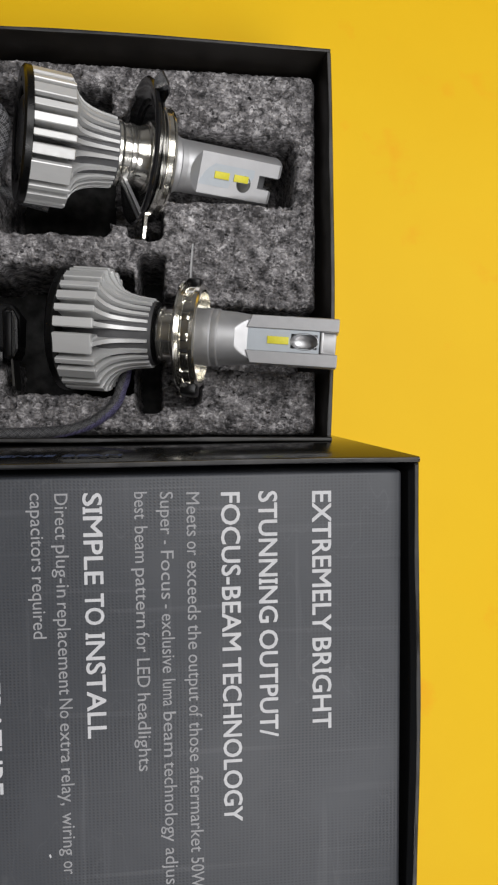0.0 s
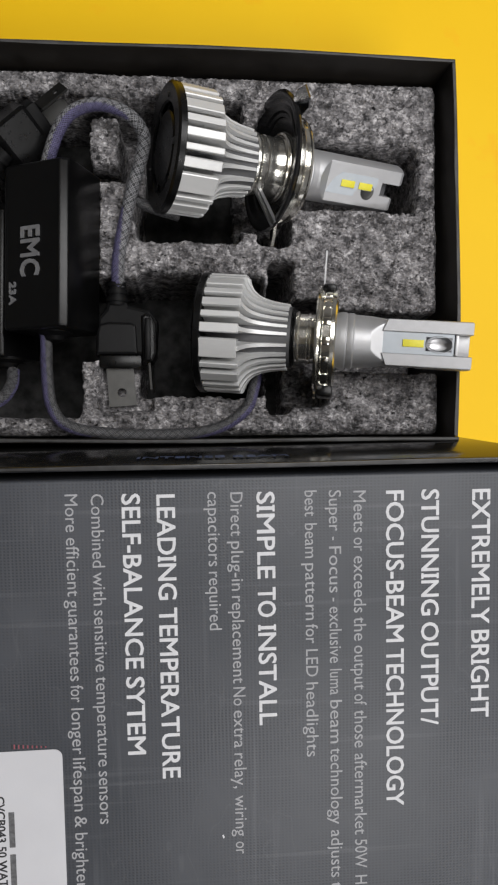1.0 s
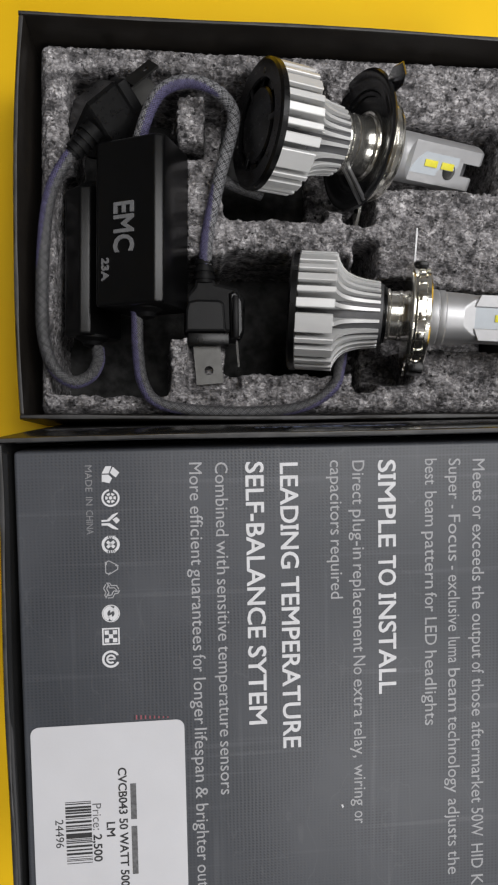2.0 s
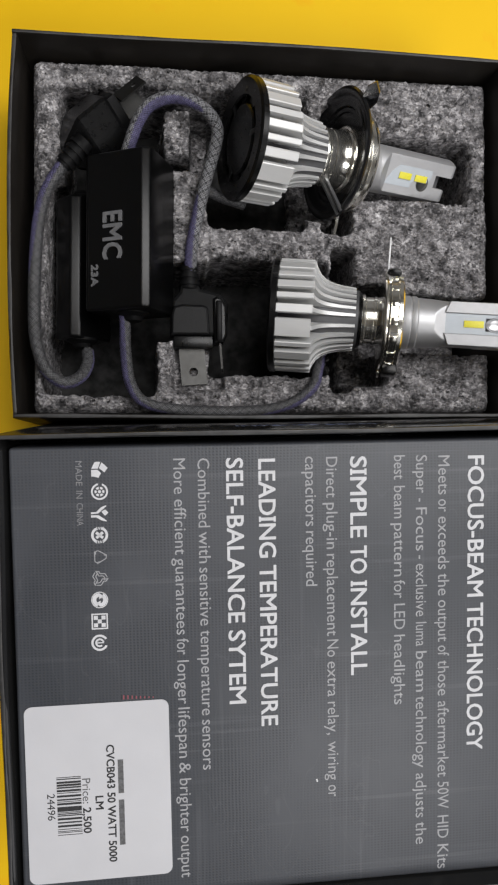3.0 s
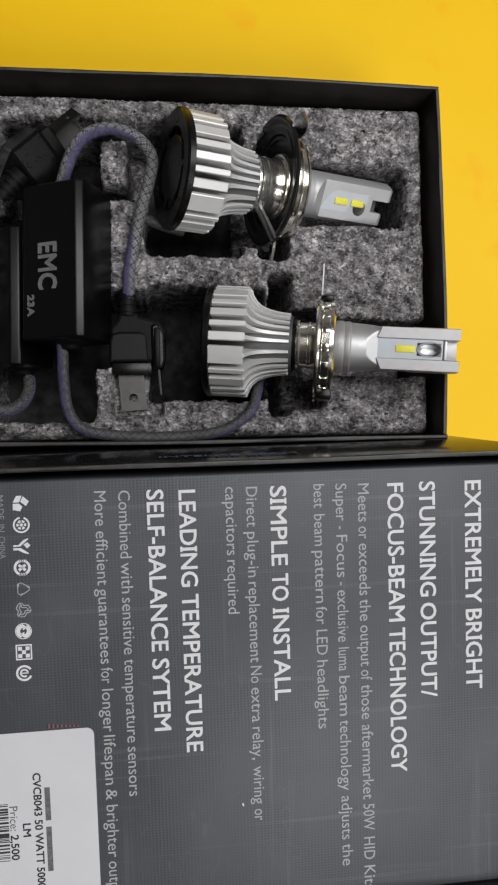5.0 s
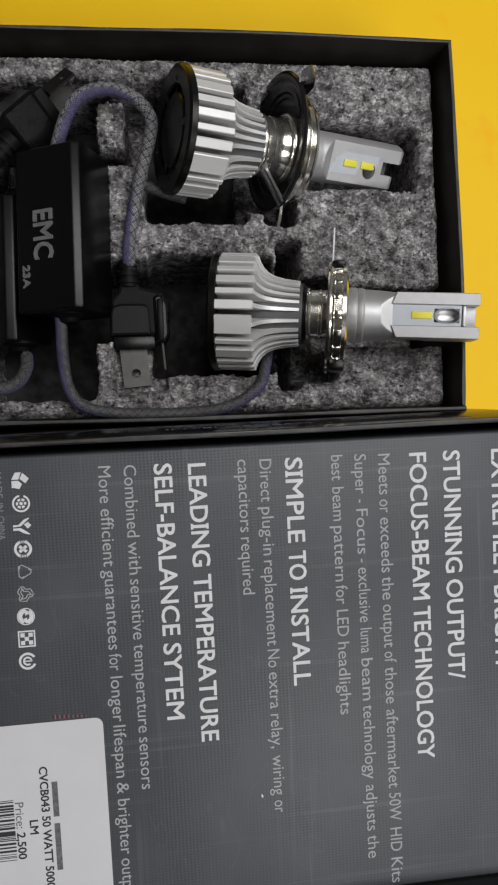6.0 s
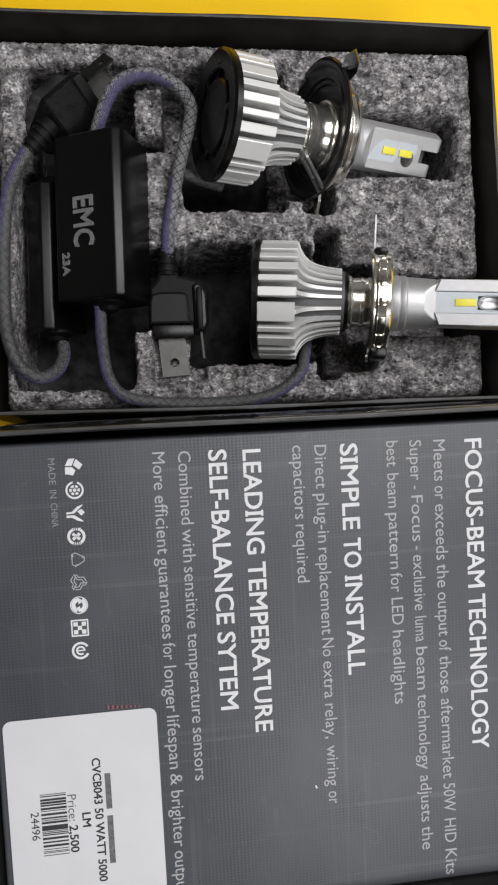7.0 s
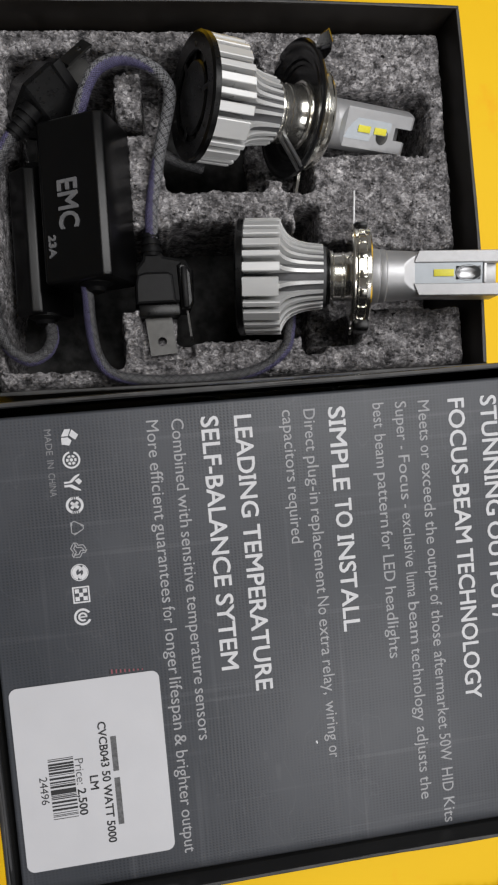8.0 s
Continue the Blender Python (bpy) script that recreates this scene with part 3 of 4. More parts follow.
def icon(kind):
    """Small printed packaging marks about 6 units wide."""
    bm = bmesh.new()
    if kind == 0:
        flat_poly(bm, [(-2.9, 0.4), (-1.6, 2.8), (0.4, 2.8), (-0.6, 0.4)])
        flat_poly(bm, [(0.8, 2.6), (2.9, 0.6), (1.7, -1.0), (-0.2, 0.6)])
        flat_poly(bm, [(-2.9, 0.0), (-0.7, 0.0), (0.5, -1.2), (-0.4, -2.9), (-2.2, -2.4), (-2.9, -2.4)])
    elif kind == 1:
        flat_ring(bm, 2.35, 3.0, 100, 430)
        for a in range(0, 360, 60):
            flat_ring(bm, 0.95, 1.75, a - 21, a + 21, 4)
        flat_ring(bm, 0.0005, 0.6, 0, 360, 10)
    elif kind == 2:
        flat_poly(bm, [(-3, 0.5), (-1.2, 0.5), (0.6, 2.2), (2.4, 2.9), (2.4, 2.5), (0.9, 1.2), (-0.4, -0.0), (-3, -0.2)])
        flat_poly(bm, [(-3, -0.6), (-0.4, -0.6), (0.9, -1.5), (2.4, -2.6), (2.4, -3.0), (0.6, -2.5), (-1.2, -1.4), (-3, -1.4)])
        flat_poly(bm, [(0.6, 0.6), (2.0, 1.4), (3.1, 0.2), (1.9, -0.9)])
    elif kind == 3:
        flat_ring(bm, 2.1, 3.0, 110, 250)
        flat_ring(bm, 2.1, 3.0, -60, 70)
        for k in range(5):
            stroke(bm, [(-1.2 + 0.6 * k, 2.0), (-0.9 + 0.6 * k, 2.9)], 0.28)
            stroke(bm, [(-1.2 + 0.6 * k, -2.9), (-0.9 + 0.6 * k, -2.0)], 0.28)
        stroke(bm, [(-1.2, -1.0), (1.2, 1.0)], 1.0)
        stroke(bm, [(-1.2, 1.0), (1.2, -1.0)], 1.0)
    elif kind == 4:
        for a in (0, 120, 240):
            c, s = math.cos(radians(a)), math.sin(radians(a))
            t = [(2.6, 0.5), (-0.6, 2.3), (-1.4, 1.9), (-1.4, 0.9)]
            stroke(bm, [(c * x - s * y, s * x + c * y) for x, y in t], 0.3)
    elif kind == 5:
        for a in (0, 120, 240):
            c, s = math.cos(radians(a)), math.sin(radians(a))
            for t in ([(2.7, 0.3), (1.9, 1.7), (0.2, 1.7), (-0.2, 2.5), (-1.5, 2.6)], [(2.0, -0.1), (1.2, 0.9), (-0.3, 0.9), (-0.9, 1.9)], [(2.9, -0.2), (1.4, -0.4)]):
                stroke(bm, [(c * x - s * y, s * x + c * y) for x, y in t], 0.32)
    elif kind == 6:
        flat_ring(bm, 2.7, 3.0, 0, 360)
        flat_ring(bm, 1.2, 2.6, 95, 250, 16)
        flat_ring(bm, 1.2, 2.6, -80, 60, 16)
        flat_poly(bm, [(-0.2, 2.6), (1.5, 1.2), (-0.2, 0.3)])
        flat_poly(bm, [(0.3, -2.6), (-1.3, -1.1), (0.3, -0.3)])
    elif kind == 7:
        stroke(bm, [(-2.9, -2.65), (2.9, -2.65)], 0.5)
        stroke(bm, [(-2.9, 2.65), (2.9, 2.65)], 0.5)
        stroke(bm, [(-2.65, -2.4), (-2.65, 2.4)], 0.5)
        stroke(bm, [(2.65, -2.4), (2.65, 2.4)], 0.5)
        for x, y in ((0, 0), (-1.35, -1.35), (1.35, -1.35), (-1.35, 1.35), (1.35, 1.35)):
            flat_poly(bm, [(x - 0.72, y - 0.72), (x + 0.72, y - 0.72), (x + 0.72, y + 0.72), (x - 0.72, y + 0.72)])
    else:
        flat_ring(bm, 2.2, 3.0, 30, 335)
        flat_ring(bm, 0.95, 1.6, 0, 310, 20)
        stroke(bm, [(-1.1, 0), (1.5, 0)], 0.45)
    for v in bm.verts:
        v.co = Vector((v.co.x * 0.9 * MM, v.co.y * 0.9 * MM, 0.00006))
    return bm


for k in range(9):
    part("printed_mark", icon(k), PRINT_GREY if k in (4, 5) else PRINT_WHITE, panel, at=pose((-74.4 - 0.17 * k) * MM, (63.0 - 7.04 * k) * MM, 0), smooth=False)
lettering("INTENSE BEAM", 0.0065, 0.048, PRINT_BLUE, closed_box, pose(-0.0296, BD1 + 0.0008, -0.0060, -90, 0, 0), "side_lettering", 0.00012)

bm = bmesh.new()
flat_poly(bm, [(x * MM, y * MM) for x, y in ((-5.0, -44.2), (-4.5, -44.0), (-4.2, -44.9), (-4.6, -45.3))])
for q in bm.verts:
    q.co.z = 0.00006
part("speck", bm, PRINT_WHITE, panel, smooth=False)

# price sticker on the panel
STICK = LID @ pose(-0.07715, -0.0431, 0.0, 0, 0, 0.2)
sticker = thing("price_sticker", STICK, "white paper price sticker with rounded corners and barcode", "sticker")
sticker_paper = part("paper", extrude_bm(rounded(-0.0232, 0.0232, -0.0298, 0.0298, 0.0025), 0.00008, 0.00022), PAPER, sticker, smooth=False)


def stick_line(text, u, v0, v1, cap, bold=0.0, ink=None):
    lettering(text, cap * MM, (v0 - v1) * MM, ink or PRINT_BLACK, sticker_paper, pose((u + 77.15) * MM, (v0 + 43.1) * MM, 0.00022, 0, 0, -90), "printed_line", bold)


def bar(u0, u1, v0, v1, name="printed_bar", parent=None, material=None, z=0.00028):
    bm = bmesh.new()
    flat_poly(bm, [((u + 77.15) * MM, (v + 43.1) * MM) for u, v in ((u0, v0), (u1, v0), (u1, v1), (u0, v1))])
    for q in bm.verts:
        q.co.z = z
    part(name, bm, material or PRINT_BLACK, parent or sticker_paper, smooth=False)


stick_line("CVCB043 50 WATT 5000", -74.6, -27.4, -67.2, 2.6, 0.00007)
stick_line("LM", -78.5, -44.4, -49.0, 2.6, 0.00007)
stick_line("Price:", -82.6, -38.2, -46.6, 2.6, 0.0, PRINT_SOFT)
stick_line("2,500", -82.6, -48.0, -56.7, 2.6, 0.00007)
stick_line("24496", -93.9, -42.6, -51.5, 2.4)
bar(-71.0, -69.2, -32.6, -44.0, material=PRINT_SOFT)
bar(-71.0, -69.2, -46.2, -61.6, material=PRINT_SOFT)
rng = random.Random(3)
v = -37.2
while v > -57.0:
    w = rng.choice((0.22, 0.22, 0.35, 0.5, 0.7))
    if -48.2 < v < -46.2:
        w = 1.6
    bar(-90.8, -82.6 - 0.4, v, max(v - w, -57.2))
    v -= w + rng.choice((0.22, 0.3, 0.45, 0.6))
for k in range(16):
    bm = bmesh.new()
    flat_poly(bm, [((-69.4 + 0.68 * k + a) * MM, (-12.6 + b) * MM) for a, b in ((0, 0), (0.36, 0), (0.36, 1.5 - 0.07 * k), (0, 1.5 - 0.07 * k))])
    for q in bm.verts:
        q.co.z = 0.00005
    part("printed_mark", bm, PRINT_RED if k % 2 else PRINT_BLACK, panel, smooth=False)

# ---- bulbs ----


def fin_mesh(half):
    """A cooling fin: a flat outer plate on the drum and a thin rib that sweeps down to the neck."""
    bm = bmesh.new()
    end = 20.0 - 0.25 * half
    box_bm(4.4 * MM, end * MM, -half * MM, half * MM, 21.6 * MM, 23.8 * MM, 0.3 * MM, 1, bm)
    box_bm(4.6 * MM, (end - 0.6) * MM, -0.42 * half * MM, 0.42 * half * MM, 12.5 * MM, 21.8 * MM, 0, 1, bm)
    flare = [(19.6, 22.8), (20.6, 20.4), (22.0, 18.2), (24.0, 16.4), (27.0, 15.0), (31.0, 14.0), (37.0, 13.3)]
    pts = [(12, 22.6)] + flare + [(37, 9), (22, 11), (12, 14)]
    left, right = [], []
    for q, (x, r) in enumerate(pts):
        w = min(half, 0.85) * (1 - 0.35 * min(1, max(0, (x - 19) / 18)))
        left.append(bm.verts.new((x * MM, -w * MM, r * MM)))
        right.append(bm.verts.new((x * MM, w * MM, r * MM)))
    bm.faces.new(left)
    bm.faces.new(list(reversed(right)))
    for k in range(len(pts)):
        q = (k + 1) % len(pts)
        bm.faces.new((left[k], right[k], right[q], left[q]))
    return mesh_of("fin", bm, ALU_FIN, True, 25)


FIN_WIDTHS = (3.7, 1.1, 2.2, 1.3, 1.6, 1.2, 1.8, 1.1, 1.6)
FINS = {w: fin_mesh(w) for w in sorted(set(FIN_WIDTHS))}


def blade_body(flat_sides):
    """Barrel front with two flat sides, rails and an open notch at the end."""
    bm = bmesh.new()
    R, T = 10.2, 7.4 if flat_sides else 6.4

    def section(s, flat, width):
        pts = []
        for k in range(96):
            a = 2 * math.pi * k / 96
            y, z = R * math.cos(a), R * math.sin(a)
            y = max(-width, min(width, y)) if flat_sides else y
            z = max(-flat, min(flat, z))
            pts.append(bm.verts.new((s * MM, y * MM, z * MM)))
        return pts
    start, run = (68.5, 6.0) if flat_sides else (66.5, 5.0)  # a slope cut into the round leads down to the flats
    rows = [section(65, R, R)] + [section(start + run * q / 20, R + (T - 0.1 - R) * q / 20, R + (9.2 - R) * q / 20) for q in range(21)]
    rows += [section(78, T - 0.2, 9.1), section(89 if flat_sides else 97.5, T - 0.2, 9.0)]
    for a, b in zip(rows, rows[1:]):
        for k in range(96):
            bm.faces.new((a[k], a[(k + 1) % 96], b[(k + 1) % 96], b[k]))
    bm.faces.new(list(reversed(rows[0])))
    bm.faces.new(rows[-1])
    for sy in (-1, 1):
        if flat_sides:
            box_bm(88.0 * MM, 108 * MM, sy * 6.6 * MM - 2.6 * MM, sy * 6.6 * MM + 2.6 * MM, -7.1 * MM, 7.1 * MM, 0.6 * MM, 2, bm)
            continue
        lim = math.degrees(math.asin((T - 0.2) / R))
        ol = [(2.7, 0.2 - T)] + arc(0, 0, R - 0.02, -lim, lim, 12) + [(2.7, T - 0.2)]
        prong = extrude_bm([(sy * y * MM, z * MM) for y, z in ol], 97.4 * MM, (107.5 if sy > 0 else 104.6) * MM, bevel=1.6 * MM)
        bmesh.ops.transform(prong, matrix=Matrix(((0, 0, 1, 0), (1, 0, 0, 0), (0, 1, 0, 0), (0, 0, 0, 1))), verts=prong.verts)
        me = bpy.data.meshes.new("prong")
        prong.to_mesh(me)
        prong.free()
        bm.from_mesh(me)
        bpy.data.meshes.remove(me)
    return bm


def headlight_bulb(at, label, turn, chips, cup, reach=0.0):
    """An LED headlight bulb; its axis runs along local x from the fan to the tip."""
    b = thing("led_headlight_bulb", at, label, "headlight bulb", "pair of bulbs in the tray")
    part("fan_housing", lathe_bm([(0.6 * MM, 16.6 * MM), (-0.1 * MM, 17.2 * MM), (-0.2 * MM, 20.3 * MM), (-0.4 * MM, 23.2 * MM), (0.4 * MM, 24.3 * MM), (2.6 * MM, 24.3 * MM), (3.0 * MM, 23.6 * MM), (3.0 * MM, 14 * MM), (2.2 * MM, 14 * MM), (2.2 * MM, 16.6 * MM), (0.6 * MM, 16.6 * MM)], 64), BLACK_PLASTIC, b, "round black plastic fan frame", at=pose(2 * MM, 0, 0))
    fan = part("fan", lathe_bm([(0.3 * MM, 0), (0.2 * MM, 13.2 * MM), (0.8 * MM, 14.0 * MM), (2.6 * MM, 14.0 * MM), (2.6 * MM, 0)], 40), BLACK_PLASTIC, b, "black cooling fan at rest", at=pose(2 * MM, 0, 0))
    for k in range(9):
        bm = bmesh.new()
        a0 = k * 40
        pr = [(12.4, 0), (19.0, 9), (19.0, 30), (12.4, 24)]
        lo = [bm.verts.new(((2.4 if q < 2 else 1.5) * MM, r * MM * math.cos(radians(a0 + a)), r * MM * math.sin(radians(a0 + a)))) for q, (r, a) in enumerate(pr)]
        hi = [bm.verts.new((v.co.x - 0.5 * MM, v.co.y, v.co.z)) for v in lo]
        bm.faces.new(lo)
        bm.faces.new(list(reversed(hi)))
        for q in range(4):
            bm.faces.new((lo[q], hi[q], hi[(q + 1) % 4], lo[(q + 1) % 4]))
        part("blade", bm, BLACK_PLASTIC, fan, smooth=False)
    for k in range(3):
        a = radians(70 + 120 * k)
        part("strut", box_bm(0.1 * MM, 1.0 * MM, 11 * MM, 20.5 * MM, -1.1 * MM, 1.1 * MM, 0.2 * MM), BLACK_PLASTIC, b, at=pose(2 * MM, 0, 0) @ Matrix.Rotation(a, 4, "X"))
    for k in range(3):
        a = radians(25 + 120 * k)
        part("screw", lathe_bm([(-0.6 * MM, 0), (-0.6 * MM, 0.7 * MM), (-0.2 * MM, 1.0 * MM), (0.6 * MM, 1.0 * MM)], 14), STEEL, b, "small steel screw", at=pose(2 * MM, 0, 0) @ Matrix.Rotation(a, 4, "X") @ pose(0, 0, 19.0 * MM))
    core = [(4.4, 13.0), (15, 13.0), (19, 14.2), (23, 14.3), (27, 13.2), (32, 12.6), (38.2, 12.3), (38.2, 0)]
    # core coloured dark so that the gaps between the fins read as shaded
    part("heat_sink_core", lathe_bm([(4.4 * MM, 0)] + [(x * MM, r * MM) for x, r in core], 48), ALU_SHADED, b, "dull cast aluminium heat sink, darkened for the shade between fins")
    order, total = [], 0.0
    while total < 352:
        order.append(FIN_WIDTHS[len(order) % len(FIN_WIDTHS)])
        total += math.degrees((2 * order[-1] + 2.5) / 23.8)
    a = turn
    for w in order:  # spread evenly right round the drum
        step = math.degrees((2 * w + 2.5) / 23.8) * 360 / total
        part("fin", FINS[w], ALU_FIN, b, at=Matrix.Rotation(radians(a + step / 2), 4, "X"))
        a += step
    part("collar", lathe_bm([(s * MM, r * MM) for s, r in ((37.2, 8), (37.2, 11.6), (37.8, 12.1), (38.8, 12.1), (39.2, 11.2), (39.8, 11.2), (39.8, 8))], 48), BLACK_PLASTIC, b, "black collar")
    part("tube", lathe_bm([(x * MM, r * MM) for x, r in TUBES[cup]], 48), TUBE_METAL, b, "bright metal tube")
    # the mounting flange: plate, beaded band, lugs
    fl = part("mounting_flange", lathe_bm([(x * MM, r * MM) for x, r in ((48.5, 9.7), (48.2, 12), (47.9, 19.0), (48.1, 20.9), (48.7, 21.2), (49.2, 20.9), (49.3, 12), (49.5, 9.7))], 64), CHROME, b, "polished chrome flange plate", at=pose(reach * MM, 0, 0))
    rim_line = ((48.6, 18.2), (48.8, 21.0), (49.8, 21.6), (50.6, 21.0), (51.0, 20.5), (52.6, 20.5), (53.0, 20.9), (53.8, 20.7), (54.2, 19.8), (54.2, 17.9), (48.6, 18.2))
    part("band", lathe_bm([(x * MM, r * MM) for x, r in rim_line if not cup] or [(x * MM, r * MM) for x, r in ((49.0, 18.2), (49.2, 19.6), (50.6, 20.0), (51.0, 19.3), (53.6, 19.3), (54.0, 20.0), (55.4, 19.9), (56.0, 19.2), (56.0, 17.9), (49.0, 18.2))], 64), CHROME, fl)
    for q in range(16 if cup else 0):
        part("bead", box_bm(50.9 * MM, 53.8 * MM, -1.5 * MM, 1.5 * MM, 19.0 * MM, 19.85 * MM, 0.35 * MM), CHROME, fl, at=Matrix.Rotation(radians(turn + 22.5 * q), 4, "X"))
    if not cup:
        part("shoulder", lathe_bm([(x * MM, r * MM) for x, r in ((45.0, 9.75), (45.6, 12.6), (46.2, 13.0), (46.5, 13.9), (47.4, 14.4), (48.0, 14.4), (48.0, 9.75), (45.0, 9.75))], 48), TUBE_METAL, fl, "stepped bright shoulder")
        part("dish", lathe_bm([(x * MM, r * MM) for x, r in ((47.8, 10.2), (47.5, 13), (46.9, 17.6), (46.2, 18.0), (46.0, 19.4), (45.2, 20.2), (44.9, 22.0), (44.0, 23.6), (43.3, 26.0), (43.4, 27.2), (44.1, 27.9), (45.1, 27.5), (47.9, 21.2), (47.8, 10.2))], 64), BLACK_GLOSS, fl, "glossy black dish behind the flange", at=pose(0, 1.7 * MM, -1.0 * MM))
        bar = bmesh.new()
        for y in (-1.9, 0.9):
            pts = [(36.6, 10.6), (38.0, 10.6), (44.2, 25.4), (43.0, 26.0)]
            lo, hi = ([bar.verts.new((x * MM, q * MM, z * MM)) for x, z in pts] for q in (y, y + 1.0))
            bar.faces.new(lo)
            bar.faces.new(list(reversed(hi)))
            for k in range(4):
                bar.faces.new((lo[k], hi[k], hi[(k + 1) % 4], lo[(k + 1) % 4]))
        part("arm", bar, DULL_METAL, fl, "grey ribbed spring arm", at=Matrix.Rotation(radians(47), 4, "X"), smooth=False)
        part("clamp_edge", box_bm(36.4 * MM, 46.0 * MM, -0.5 * MM, 0.5 * MM, 10.2 * MM, 11.6 * MM, 0.3 * MM), TUBE_METAL, fl, "bright clamp edge", at=Matrix.Rotation(radians(28), 4, "X"))
    for ang, ln, wd, twist in LUGS[cup]:
        ol = [(-wd, 18), (-wd * 1.05, 20 + ln * 0.45), (-wd * 0.55, 20 + ln * 0.82), (0, 20 + ln), (wd * 0.55, 20 + ln * 0.82), (wd * 1.05, 20 + ln * 0.45), (wd, 18)]
        if twist:  # the leaf-shaped lug, bent back towards the fan
            ol = [(-1.3, 18), (-1.2, 20 + ln * 0.25), (-wd, 20 + ln * 0.55), (-wd * 0.85, 20 + ln * 0.78), (0, 20 + ln), (wd * 0.85, 20 + ln * 0.78), (wd, 20 + ln * 0.55), (1.2, 20 + ln * 0.25), (1.3, 18)]
        bm = extrude_bm([(x * MM, y * MM) for x, y in ol], 0, (0.6 if wd < 1 else 1.3 if wd < 2 else 0.9) * MM)
        if twist:
            bmesh.ops.transform(bm, matrix=Matrix.Translation((0, 20 * MM, 0)) @ Matrix.Rotation(radians(-24), 4, "X") @ Matrix.Translation((0, -20 * MM, 0)), verts=bm.verts)
        bmesh.ops.transform(bm, matrix=Matrix.Rotation(radians(twist), 4, "Y"), verts=bm.verts)
        bmesh.ops.transform(bm, matrix=Matrix(((0, 0, 1, (49.6 if wd < 1 else 48.2) * MM), (1, 0, 0, 0), (0, 1, 0, 0), (0, 0, 0, 1))), verts=bm.verts)
        part("lug", bm, CHROME_REFLECTING_DARK if twist else ALU_SATIN if wd < 1 else CHROME, fl, at=Matrix.Rotation(radians(ang), 4, "X"), smooth=False)
    if cup:
        part("clip_tab", box_bm(49.5 * MM, 56 * MM, -4.2 * MM, 4.2 * MM, 18.5 * MM, 23.5 * MM, 1.2 * MM), BLACK_PLASTIC, fl, "black plastic clip", at=Matrix.Rotation(radians(80), 4, "X"))
        part("clip_tab", box_bm(49.5 * MM, 55 * MM, -3.0 * MM, 3.0 * MM, 18.5 * MM, 22.0 * MM, 1.2 * MM), BLACK_PLASTIC, fl, "black plastic clip", at=Matrix.Rotation(radians(-78), 4, "X"))
    part("barrel", lathe_bm([(x * MM, r * MM) for x, r in ((49, 8), (49, 10.9), (56.5, 10.9), (57.3, 11.2), (59.6, 11.2), (60.1, 10.7), (60.7, 11.05), (62.4, 11.05), (63, 10.5), (69.5 if cup else 65.5, 10.2), (69.5 if cup else 65.5, 0))], 48), ALU_SATIN, b, "satin aluminium barrel")
    bl = part("blade_body", mesh_of("blade_body", blade_body(cup), ALU_SATIN, True, 14), ALU_SATIN, b, "flat-sided aluminium blade" if cup else "rounded aluminium blade", smooth=True)
    for side in (1, -1):
        flip = Matrix.Identity(4) if side > 0 else Matrix.Rotation(math.pi, 4, "X")
        for sy in (-1, 1) if cup else ():
            ol = [(73.6, 4.2), (75.6, 8.9), (107.6, 8.9), (107.9, 8.4), (107.9, 4.2)]
            part("rail", extrude_bm([(x * MM, sy * y * MM) for x, y in ol], 6.9 * MM, (8.3 if cup else 7.7) * MM, bevel=(0.25 if cup else 0.5) * MM), ALU_WHITE if cup else ALU_SATIN, bl, "pale edge rail", at=flip, smooth=False)
        long_board = box_bm(72.8 * MM, 90.4 * MM, -4.1 * MM, 4.1 * MM, 7.0 * MM, 7.5 * MM)
        for y0, y1, x0, x1 in ((2.7, 4.1, 90.4, 101), (-4.1, -2.7, 90.4, 101), (-2.7, 2.7, 100.2, 101)):
            box_bm(x0 * MM, x1 * MM, y0 * MM, y1 * MM, 7.0 * MM, 7.5 * MM, bm=long_board)
        bd_ = part("circuit_board", long_board if cup else extrude_bm([(x * MM, y * MM) for x, y in ((71.6, -4.6), (72.4, -2.0), (74.6, 1.6), (77.6, 4.2), (95.0, 4.2), (95.2, 1.2), (93.8, -0.8), (92.0, -1.6), (86.4, -1.6), (85.2, -2.6), (84.8, -4.6))], 6.1 * MM, 6.4 * MM), BOARD_BLUE, bl, "pale blue-white circuit board", at=flip)
        for c0 in chips:
            part("led_chip", box_bm(c0 * MM, (c0 + (8.0 if cup else 6.4)) * MM, -1.4 * MM, 1.4 * MM, (7.5 if cup else 6.5) * MM, (7.9 if cup else 6.9) * MM, 0.1 * MM), PHOSPHOR, bd_, "yellow LED chip")
        # reflector cup: an oval bowl behind the chip
        bm = bmesh.new()
        rings = []
        for r, z in ((1.0, 5.2), (1.0, 7.1), (0.92, 7.3), (0.84, 7.0), (0.66, 5.9), (0.3, 5.4)) if cup else ((1.0, 6.9), (1.0, 7.15), (0.92, 7.2), (0.84, 7.1), (0.66, 7.0), (0.3, 6.97)):
            rings.append([bm.verts.new(((CUP_AT[cup] + (5.6 if cup else 3.1) * r * math.cos(2 * math.pi * q / 24)) * MM, (3.4 * r * math.sin(2 * math.pi * q / 24) - (0 if cup else 1.9)) * MM, (z + (0.3 if cup else -0.72)) * MM)) for q in range(24)])
        for p, q2 in zip(rings, rings[1:]):
            for q in range(24):
                bm.faces.new((p[q], p[(q + 1) % 24], q2[(q + 1) % 24], q2[q]))
        bm.faces.new(rings[-1])
        part("reflector_cup", bm, DULL_METAL if cup else STEEL, bl, "oval metal reflector cup", at=flip)
